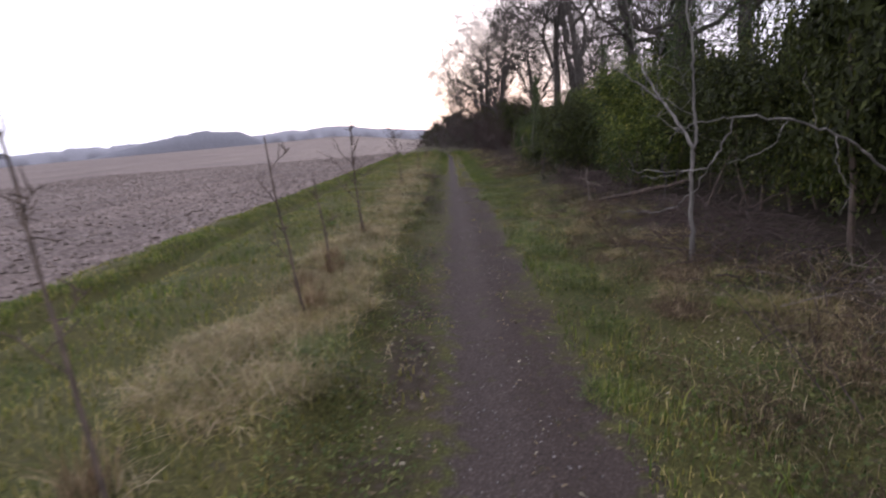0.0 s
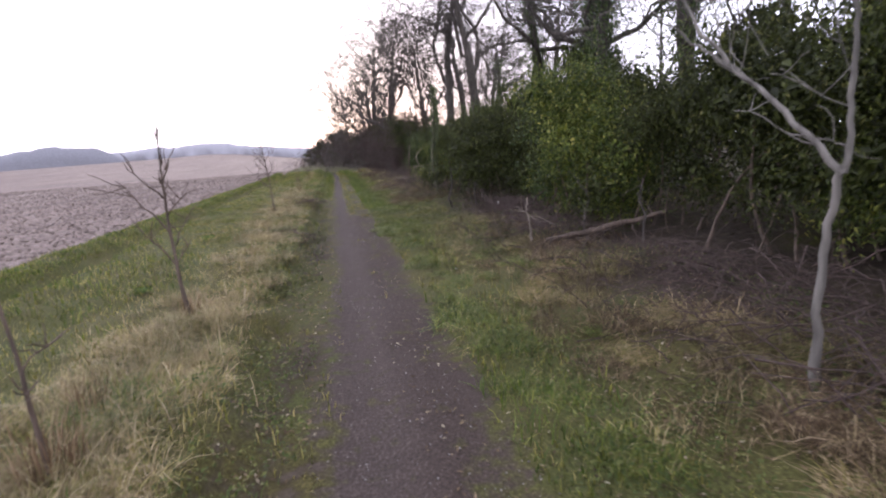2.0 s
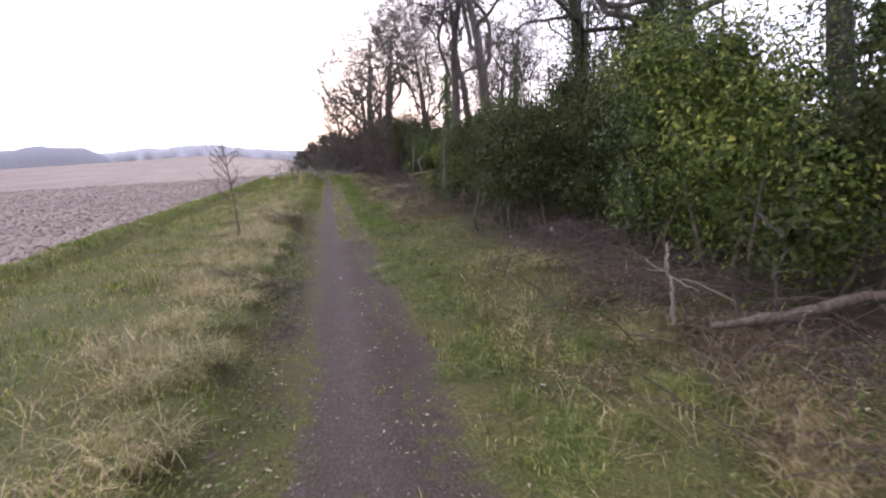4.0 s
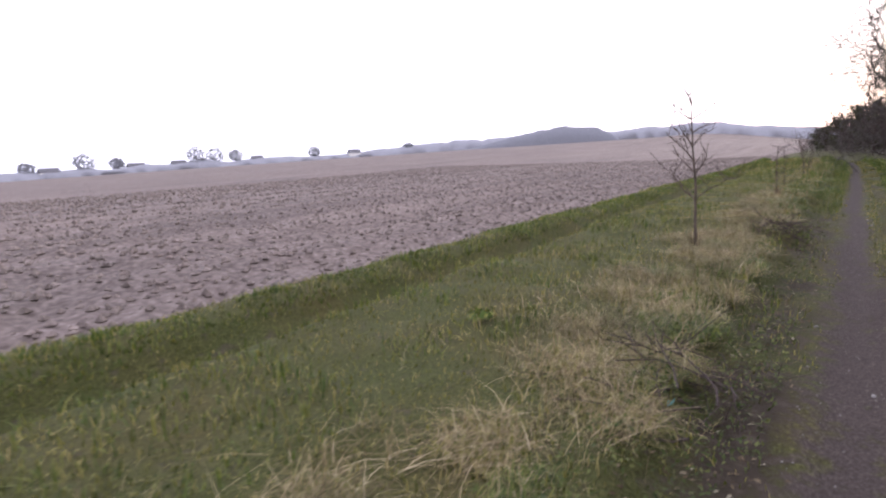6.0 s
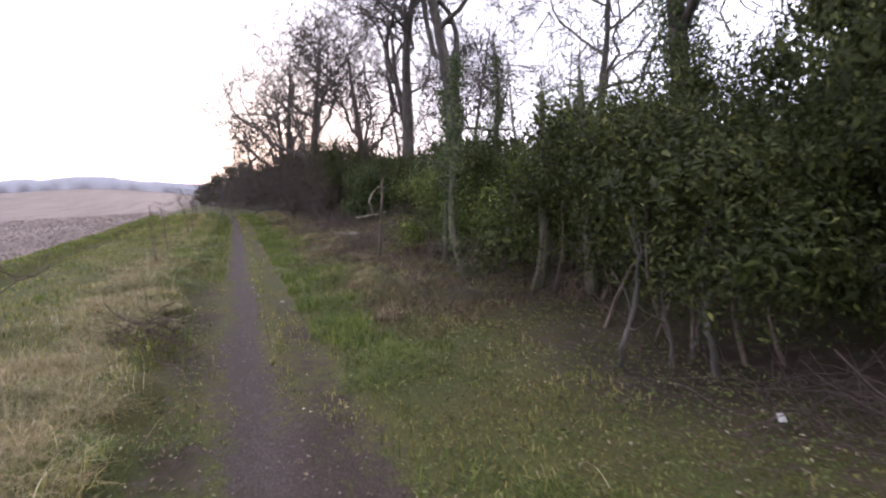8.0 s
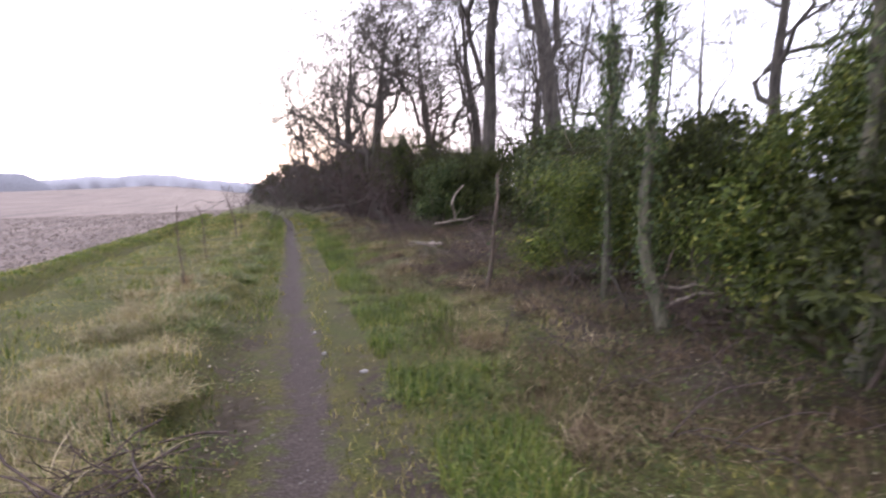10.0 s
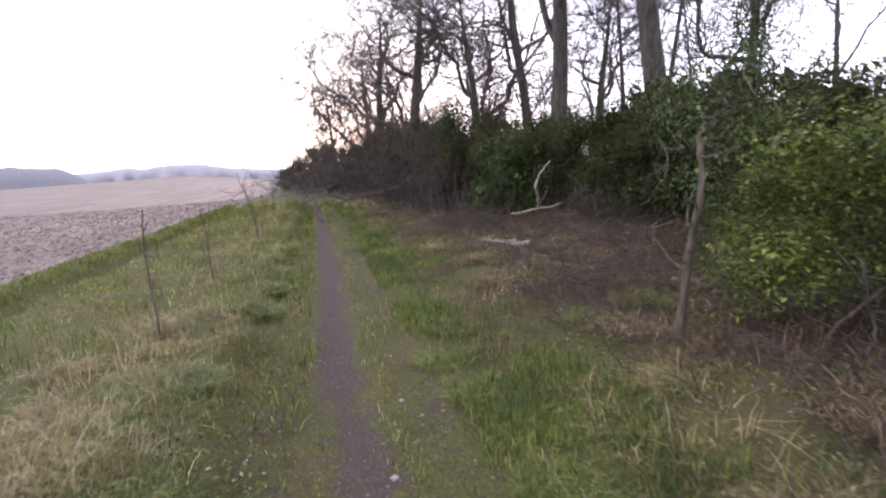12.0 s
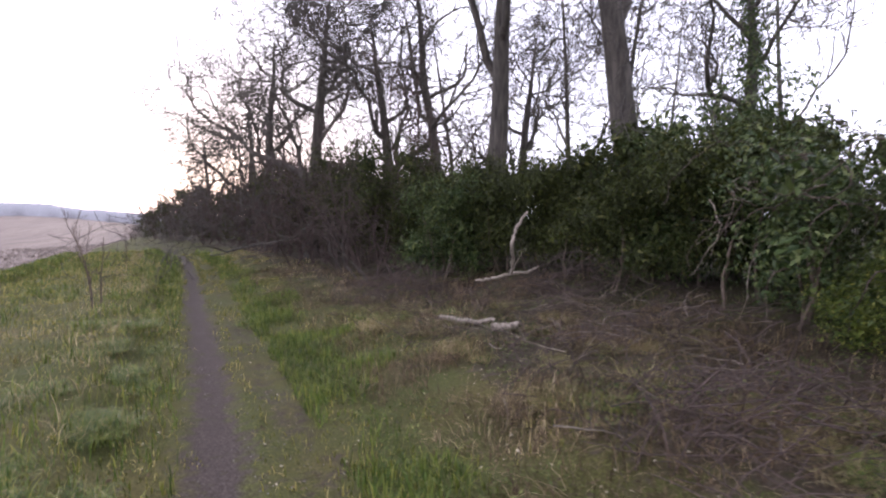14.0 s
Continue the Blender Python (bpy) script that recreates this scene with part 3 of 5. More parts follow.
def build_trees():
    grp = "bare trees behind the hedge"
    # two stout straight trunks
    stout = tree_thing("oak_tree", "tall bare oak with a stout straight grey trunk", "tree", 11, grp, tall=15, radius=0.3, fork=0.34, spread=0.95, kids=(6, 6, 5), crook=0.22, lift=0.03)
    stand(stout, [(7.4, 30.15, 0.4, 1.0), (6.75, 33.9, 2.6, 0.95), (10.5, 44.5, 1.2, 1.0)])
    # crooked oaks that reach out over the hedge
    wide = tree_thing("oak_tree", "wide crooked bare oak with a dense crown of twigs", "tree", 23, grp, tall=10, radius=0.24, fork=0.13, spread=1.3, kids=(8, 6, 5), crook=0.24, low=0.0, lift=0.03)
    stand(wide, [(6.3, 39.8, 0.0, 1.0), (3.9, 41.6, 3.7, 1.16), (3.8, 48.5, 2.7, 1.2), (4.4, 56, 5.4, 1.15), (4.8, 68, 1.3, 0.95), (10.5, 38.5, 3.0, 0.9)])
    # slimmer trees between
    slim = tree_thing("ash_tree", "slender bare tree with forked upright limbs", "tree", 37, grp, tall=11, radius=0.1, fork=0.2, spread=0.8, kids=(6, 5, 4))
    stand(slim, [(12.5, 30.5, 2.0, 0.9), (8.6, 31.8, 1.1, 0.9), (8.4, 33.2, 5.0, 0.85), (7.6, 37.6, 3.2, 0.9),
                 (13, 36, 2.8, 0.9), (10, 13.5, 3.9, 0.9), (17, 38, 5.7, 1.0), (9.5, 9, 1.5, 0.9), (11, 20, 2.2, 0.85)])
    # trees wrapped in ivy
    ivied = tree_thing("ivy_clad_tree", "bare tree with its trunk wrapped in dark ivy", "tree", 41, grp, ivy=1.0, tall=10.5, radius=0.2, fork=0.36, spread=0.9, kids=(6, 5, 5), crook=0.25, lift=0.01)
    stand(ivied, [(6.6, 15.9, 0.0, 1.0), (6.8, 17.2, 2.2, 1.05), (6.6, 19.2, 4.2, 1.0), (7.6, 28.3, 1.3, 0.72), (6.9, 12.6, 5.0, 1.0), (6.9, 7.5, 3.0, 1.0), (7.5, 2.5, 1.0, 1.0)])
    dark = tree_thing("oak_tree", "bare oak leaning over the clearing in the hedge", "tree", 59, grp, tall=9.5, radius=0.17, fork=0.25, spread=1.0, lean=(-0.1, 0.05), kids=(7, 6, 5), crook=0.27, lift=0.0)
    stand(dark, [(9.4, 24.6, 0.0, 0.95)])


build_trees()


# ---- the hedge: evergreen bushes on bare stems ----
def bush_thing(name, label, seed, leaf, tall, wide, deep, skirt, count, size=0.05, group="bushes of the hedge", stems=6, reach=0.62):
    rng = np.random.default_rng(seed)
    ob = tagged(new(name), label, "bush", group)
    # rounded lobes make up the outline
    k = 16
    lobes = np.stack([rng.uniform(-0.5, 0.5, k) * deep * 0.7, rng.uniform(-0.5, 0.5, k) * wide * 0.85, skirt + 0.25 + rng.uniform(0, 1, k) * (tall - skirt - 0.75)], 1)
    rad = rng.uniform(0.36, 0.62, k)
    sprigs = count // 12
    j = rng.integers(0, k, sprigs)
    d = rng.normal(0, 1, (sprigs, 3))
    d /= np.linalg.norm(d, axis=1, keepdims=True)
    depth = np.where(rng.uniform(0, 1, sprigs) < 0.65, rng.uniform(0.88, 1.18, sprigs), rng.uniform(0.3, 0.9, sprigs))
    c = lobes[j] + d * (rad[j] * depth)[:, None] * (1, 1, 0.95)
    keep = c[:, 2] > skirt * rng.uniform(0.5, 1.1, sprigs)
    c, d = c[keep], d[keep]
    cen = np.repeat(c, 12, 0) + rng.normal(0, 0.075, (len(c) * 12, 3)) * (1, 1, 1.25)
    part("foliage", leaves_mesh("foliage", rng, cen, np.repeat(d, 12, 0), leaf, size, 0.6, 0.6, 0.3), ob)
    # larger leaves added in the heart of the bush to block sky light
    n = count // 10
    j = rng.integers(0, k, n)
    d = rng.normal(0, 1, (n, 3))
    d /= np.linalg.norm(d, axis=1, keepdims=True)
    c = lobes[j] + d * (rad[j] * rng.uniform(0.1, 0.62, n))[:, None]
    part("inner_light_blocker", leaves_mesh("inner_light_blocker", rng, c[c[:, 2] > skirt * 0.7], d[c[:, 2] > skirt * 0.7], leaf, size * 2.1, 0.6, 0.5), ob)
    for s in range(stems):
        x, y = rng.uniform(-0.5, 0.5) * deep * 0.45, rng.uniform(-0.5, 0.5) * wide * 0.8
        t = Tubes()
        pts, _ = wander(rng, (x, y, -0.1), (rng.normal(0, 0.12), rng.normal(0, 0.16), 1), tall * rng.uniform(0.6, 1.0) * reach, 8, 0.1, 0.03)
        t.add(pts, np.linspace(1, 0.35, 9) * rng.uniform(0.014, 0.038), 6)
        part("stem", t.mesh("stem", BARK_YOUNG), ob)
    return ob


def stand_bush(ob, spots):
    """x, y, turn, size and height; the first is the thing itself."""
    rng = np.random.default_rng(len(spots))
    for k, (x, y, turn, size, high) in enumerate(spots):
        o = ob if k == 0 else again(ob)
        place(o, x + float(bend(y)) + rng.normal(0, 0.12), y, turn + rng.normal(0, 0.25), size, 0.05, (1, 1, high * rng.uniform(0.88, 1.1)))


def thicket_thing(label, seed, tall, wide, stems):
    """A bare many-stemmed shrub, all twigs."""
    rng = np.random.default_rng(seed)
    ob = tagged(new("thorn_shrub"), label, "shrub", "bare shrubs of the hedge")
    for k in range(stems):
        t = Tubes()
        a = rng.uniform(0, 6.28)
        out = rng.uniform(0.1, 0.75)
        q, _ = wander(rng, (rng.normal(0, wide * 0.13), rng.normal(0, wide * 0.13), -0.1), (math.cos(a) * out, math.sin(a) * out, 1), tall * rng.uniform(0.65, 1.05), 9, 0.13, 0.0)
        r = np.linspace(rng.uniform(0.018, 0.03), 0.006, 10)
        t.add(q, r, 5)
        for _ in range(11):
            i = rng.integers(2, 10)
            w = rng.normal(0, 0.7, 3) + (0, 0, 0.35)
            b, _ = wander(rng, q[i], w / np.linalg.norm(w), tall * rng.uniform(0.18, 0.36), 5, 0.2, 0.01)
            t.add(b, np.linspace(max(r[i] * 0.55, 0.007), 0.005, 6), 4)
            for _ in range(5):
                m = rng.integers(1, 6)
                w = rng.normal(0, 0.8, 3) + (0, 0, 0.2)
                c, _ = wander(rng, b[m], w / np.linalg.norm(w), tall * rng.uniform(0.07, 0.16), 2, 0.25, 0.0)
                t.add(c, np.linspace(0.005, 0.003, 3), 3)
        part("stem", t.mesh("stem", TWIG), ob)
    return ob


def build_hedge():
    holly = bush_thing("holly_bush", "dense dark evergreen hedge bush on bare stems", 3, HOLLY, 2.75, 2.6, 2.1, 0.27, 17000, 0.038)
    stand_bush(holly, [(4.3, 7.7, 0.0, 1.0, 1.02), (4.35, 9.3, 3.1, 1.0, 0.95), (4.6, 13.0, 0.3, 1.0, 0.95), (4.5, 14.6, 2.8, 1.0, 0.95), (3.95, 16.6, 0.1, 1.0, 0.9),
                       (3.7, 18.1, 3.3, 1.0, 0.9), (5.6, 23.9, 0.2, 1.0, 0.78), (4.2, 20.9, 1.0, 0.7, 1.1), (6.3, 26.9, 1.3, 1.0, 0.86), (6.3, 28.6, 4.5, 1.0, 0.84), (6.2, 30.2, 1.7, 1.0, 0.88), (5.8, 31.8, 0.3, 1.0, 0.92)])
    shade = bush_thing("holly_bush", "tall shadowy evergreen bush with hanging leaves", 5, HOLLY, 2.9, 2.7, 2.2, 0.15, 17500, 0.039)
    stand_bush(shade, [(4.35, 1.2, 0.0, 1.0, 1.0), (4.4, 3.6, 2.9, 1.1, 1.35), (4.3, 5.5, 1.9, 1.05, 1.35), (5.9, 4.8, 0.9, 1.2, 1.5), (5.6, 7.2, 2.6, 1.1, 1.25), (5.9, 13.9, 1.4, 1.0, 1.2), (5.4, 15.7, 3.0, 1.0, 1.2), (5.8, 17.3, 0.4, 1.0, 1.15), (4.5, -1.2, 0.2, 1.0, 1.0), (5.1, 33.4, 0.1, 1.05, 1.05), (4.8, 35.4, 3.0, 1.1, 1.1),
                       (4.8, 38.0, 0.2, 1.2, 1.1), (4.6, 41.0, 3.2, 1.25, 1.1)])
    far = bush_thing("holly_bush", "distant dark evergreen bush of the hedge", 6, HOLLY, 2.9, 2.7, 2.2, 0.1, 7000, 0.07, stems=4)
    stand_bush(far, [(4.8, 44, 0.0, 1.2, 1.05), (4.6, 47.4, 3.0, 1.25, 0.95), (4.7, 51, 0.1, 1.3, 1.05), (4.3, 55, 3.1, 1.3, 0.9), (4.2, 59.5, 0.3, 1.35, 1.0), (3.8, 64.5, 3.4, 1.3, 0.85),
                     (3.6, 69, 0.2, 1.45, 1.0), (3.4, 73.5, 3.0, 1.3, 0.95), (3.2, 78, 0.1, 1.15, 0.9), (3.0, 82, 1.1, 1.0, 0.8), (4.5, -3.4, 3.3, 1.0, 1.0)])
    yellow = bush_thing("laurel_bush", "yellow-green leafy bush standing out from the hedge", 7, LAUREL, 3.0, 2.2, 1.9, 0.22, 25000, 0.034, stems=5, reach=0.5)
    stand_bush(yellow, [(3.95, 11.1, 0.0, 1.0, 0.98), (5.0, 7.0, 2.0, 0.95, 1.05), (4.7, 19.8, 4.0, 1.0, 1.12), (3.95, 22.75, 1.0, 0.95, 0.7), (5.05, 24.75, 2.4, 0.55, 0.8)])
    ivy = bush_thing("ivy_mound", "sprawling ivy-covered mound with hanging vines", 9, IVY, 2.5, 2.2, 1.8, 0.1, 11000, 0.042)
    stand_bush(ivy, [(7.3, 28.0, 1.2, 1.25, 1.0), (6.9, 29.2, 3.0, 1.0, 1.15), (5.6, 25.3, 0.0, 1.0, 0.9), (4.9, 32.6, 2.0, 0.9, 0.9), (4.7, 12.2, 1.0, 1.0, 0.95), (6.6, 17.6, 2.4, 1.05, 1.2)])
    thorn = thicket_thing("bare twiggy brown thorn shrub", 13, 3.2, 2.0, 9)
    stand_bush(thorn, [(3.7, 34.6, 0.0, 1.05, 0.9), (3.7, 36.6, 2.0, 1.15, 1.0), (3.8, 39.0, 4.0, 1.25, 1.0), (3.6, 41.6, 1.0, 1.3, 1.0), (3.7, 44.4, 3.0, 1.45, 1.0), (3.5, 47.6, 5.0, 1.5, 1.0), (3.5, 51, 0.5, 1.6, 1.0),
                       (3.3, 54.6, 2.5, 1.65, 1.0), (3.3, 58.6, 4.5, 1.75, 1.0), (3.2, 63, 1.5, 1.8, 1.0), (3.0, 67.5, 3.5, 1.7, 1.0), (2.8, 72, 5.5, 1.5, 1.0), (2.5, 77, 0.9, 1.2, 1.0), (2.1, 82, 2.9, 0.9, 1.0),
                       (5.4, 35.5, 2.2, 1.5, 1.1), (5.6, 38.5, 0.7, 1.6, 1.1), (5.4, 42, 3.7, 1.7, 1.1), (5.0, 48, 1.9, 1.8, 1.1), (4.6, 55, 5.1, 1.9, 1.1), (7.4, 36.4, 2.9, 1.5, 1.1)])
    # a darker row behind shuts out the view beneath the trees
    back = bush_thing("holly_bush", "dark evergreen undergrowth behind the hedge", 8, HOLLY, 2.9, 2.7, 2.2, 0.1, 3200, 0.1, stems=3)
    for n, y in enumerate(np.arange(-4, 60, 2.4)):
        place(again(back) if n else back, 7.9 + 0.5 * math.sin(n * 2.1) + float(bend(y)), y, n * 1.3, 1.1, 0.05, (1, 1, 1.1 + 0.2 * math.sin(n * 3.7) if y < 20 else 0.86))


build_hedge()


# ---- saplings in the verge ----
def sapling_thing(seed, tall, lean, label, bushy):
    rng = np.random.default_rng(seed)
    ob = tagged(new("sapling"), label, "sapling", "young trees in the verge")
    stem = Tubes()
    pts, _ = wander(rng, (0, 0, -0.05), (lean[0], lean[1], 1), tall, 12, 0.06, 0.03)
    r = np.linspace(0.021 if bushy > 6 else 0.014, 0.005, 13)
    stem.add(pts, r, 7)
    part("stem", stem.mesh("stem", BARK_YOUNG), ob)
    for k in range(bushy):
        i = int(4 + k * 8 / bushy)
        a = rng.uniform(0, 6.28)
        tw = Tubes()
        length = tall * (rng.uniform(0.15, 0.36) if bushy > 6 else rng.uniform(0.08, 0.2))
        q, _ = wander(rng, pts[i], (math.cos(a), math.sin(a), 1.5 if bushy < 12 else 0.9), length, 6, 0.17, 0.05)
        tw.add(q, np.linspace(0.008 if bushy > 6 else 0.005, 0.003, 7), 4)
        for _ in range(4):
            m = rng.integers(2, 6)
            s, _ = wander(rng, q[m], rng.normal(0, 0.6, 3) + (0, 0, 0.7), length * rng.uniform(0.3, 0.6), 3, 0.2, 0.05)
            tw.add(s, np.linspace(0.005, 0.003, 4), 3)
        part("branch", tw.mesh("branch", BARK_YOUNG), ob)
    return ob


def build_saplings():
    for seed, x, y, tall, lean, bushy, label in (
            (71, -1.5, 1.98, 1.95, (-0.2, 0.15), 5, "thin bare sapling leaning out over dry grass"),
            (72, -1.34, 4.4, 1.6, (0.0, 0.0), 4, "thin bare sapling rising from a dry tussock"),
            (73, -1.36, 5.62, 1.2, (-0.05, 0.0), 3, "short bare sapling in bleached grass"),
            (74, -1.41, 8.15, 1.75, (-0.12, 0.0), 10, "forked bare sapling on the grass verge"),
            (75, -1.58, 17.05, 2.05, (-0.06, 0.05), 18, "bushy bare sapling at the path edge"),
            (76, -1.45, 24.6, 1.25, (-0.1, 0.0), 5, "thin leaning bare sapling in green grass"),
            (77, -1.46, 32.7, 1.5, (0.05, 0.0), 8, "twin-stemmed bare sapling on the verge"),
            (78, -1.36, 32.85, 1.3, (0.12, 0.0), 6, "twin-stemmed bare sapling on the verge"),
            (79, -1.6, 27.8, 1.2, (0.0, 0.0), 5, "thin bare sapling in green grass"),
            (80, -1.75, 42.0, 1.5, (0.0, 0.0), 6, "bare sapling far along the verge")):
        place(sapling_thing(seed, tall, lean, label, bushy), x, y)


build_saplings()


# ---- the pale forked tree ----
def limb_mesh(name, pts, radii, mat, rng, sides=8, fine=5):
    """A tube through a few corners, made smooth and slightly uneven."""
    p = np.asarray(pts, float)
    s = np.linspace(0, len(p) - 1, (len(p) - 1) * fine + 1)
    out = np.stack([np.interp(s, range(len(p)), p[:, a]) for a in range(3)], 1)
    for _ in range(2):
        out[1:-1] = (out[:-2] + 2 * out[1:-1] + out[2:]) / 4
    out[1:-1] += rng.normal(0, 0.008, out[1:-1].shape)
    r = np.interp(s, range(len(p)), radii) * rng.uniform(0.93, 1.07, len(s))
    t = Tubes()
    t.add(out, r, sides)
    return t, out, r


def build_pale_tree():
    rng = np.random.default_rng(5)
    ob = tagged(new("pale_tree"), "small pale-barked forked tree at the hedge foot", "tree")
    bx, by = 2.43, 5.42
    place(ob, bx, by, 0, 1, 0.0)
    g = ground_z(bx, by)

    def rel(*p):
        return [(x - bx, y - by, z - g) for x, y, z in p]

    def twigs(t, line, r, n, length):
        for _ in range(n):
            i = rng.integers(2, len(line))
            q, _ = wander(rng, line[i], rng.normal(0, 0.6, 3) + (-0.1, 0.2, 0.5), length * rng.uniform(0.4, 1.1), 6, 0.24, 0.02)
            t.add(q, np.linspace(max(r[i] * 0.28, 0.003), 0.002, 7), 4)
            for _ in range(3):
                m = rng.integers(2, 6)
                s, _ = wander(rng, q[m], rng.normal(0, 0.6, 3) + (0, 0, 0.4), length * 0.4, 4, 0.2, 0.03)
                t.add(s, np.linspace(0.004, 0.002, 5), 3)

    t, _, _ = limb_mesh("trunk", rel((2.38, 5.44, 0.08), (2.35, 5.42, 0.6), (2.31, 5.38, 1.0), (2.29, 5.29, 1.36)), (0.033, 0.022, 0.019, 0.017), BARK_PALE, rng, 10)
    part("trunk", t.mesh("trunk", BARK_PALE), ob)
    for pts, rad, n in (
            (rel((2.29, 5.29, 1.32), (2.28, 5.26, 1.62), (2.23, 5.24, 1.92), (2.24, 5.24, 2.17), (2.16, 5.24, 2.52), (2.19, 5.26, 2.92), (2.04, 5.29, 3.42)), (0.015, 0.013, 0.012, 0.011, 0.009, 0.006, 0.003), 6),
            (rel((2.29, 5.29, 1.32), (2.20, 5.55, 1.63), (2.11, 5.86, 1.92), (2.06, 6.11, 2.17), (1.99, 6.26, 2.72), (1.84, 6.36, 3.32)), (0.018, 0.014, 0.011, 0.009, 0.006, 0.003), 6),
            (rel((2.15, 5.71, 1.78), (2.01, 5.81, 1.92), (1.87, 5.89, 2.05), (1.64, 6.01, 2.27)), (0.01, 0.008, 0.006, 0.003), 5)):
        t, line, r = limb_mesh("limb", pts, rad, BARK_PALE, rng)
        twigs(t, line, r, n, 0.55)
        part("limb", t.mesh("limb", BARK_PALE), ob)


build_pale_tree()


# ---- stems at the hedge foot, dead wood, brush ----
def stem_thing(name, label, category, pts, radii, mat, seed, ivy=0, group="", shoots=5):
    """A single stem or branch through a few corners in the world, with side twigs."""
    rng = np.random.default_rng(seed)
    ob = tagged(new(name), label, category, group)
    base = np.array(pts[0], float)
    ob.location = base
    t, line, r = limb_mesh("stem", np.array(pts, float) - base, radii, mat, rng)
    for _ in range(shoots):
        i = rng.integers(len(line) // 3, len(line))
        q, _ = wander(rng, line[i], rng.normal(0, 0.7, 3) + (0, 0, 0.4), rng.uniform(0.2, 0.5), 5, 0.18, 0.03)
        t.add(q, np.linspace(max(r[i] * 0.4, 0.005), 0.003, 6), 4)
    part("wood", t.mesh("wood", mat), ob)
    if ivy:
        i = (rng.uniform(0, 1, ivy) ** 0.6 * len(line)).astype(int)
        a = rng.uniform(0, 6.28, ivy)
        out = np.stack([np.cos(a), np.sin(a), 0 * a], 1)
        p = line[i] + out * (r[i] + rng.uniform(0.01, 0.12, ivy) ** 1.3)[:, None] + rng.normal(0, 0.05, (ivy, 3))
        part("ivy", leaves_mesh("ivy", rng, p, out, IVY, 0.032), ob, "climbing green ivy leaves")
    return ob


def upright(x, y, tall, lean=(0.0, 0.0), radius=0.04, mat=None, seed=0, ivy=0, label="bare grey stem at the hedge foot", name="bare_tree"):
    z = ground_z(x, y) - 0.05
    rng = np.random.default_rng(seed + 900)
    pts = [(x + lean[0] * s + rng.normal(0, 0.045), y + lean[1] * s + rng.normal(0, 0.045), z + s * tall) for s in (0, 0.25, 0.5, 0.75, 1.0)]
    return stem_thing(name, label, "tree", pts, np.linspace(1, 0.45, 5) * radius, mat or BARK_YOUNG, seed, ivy, "stems at the hedge foot")


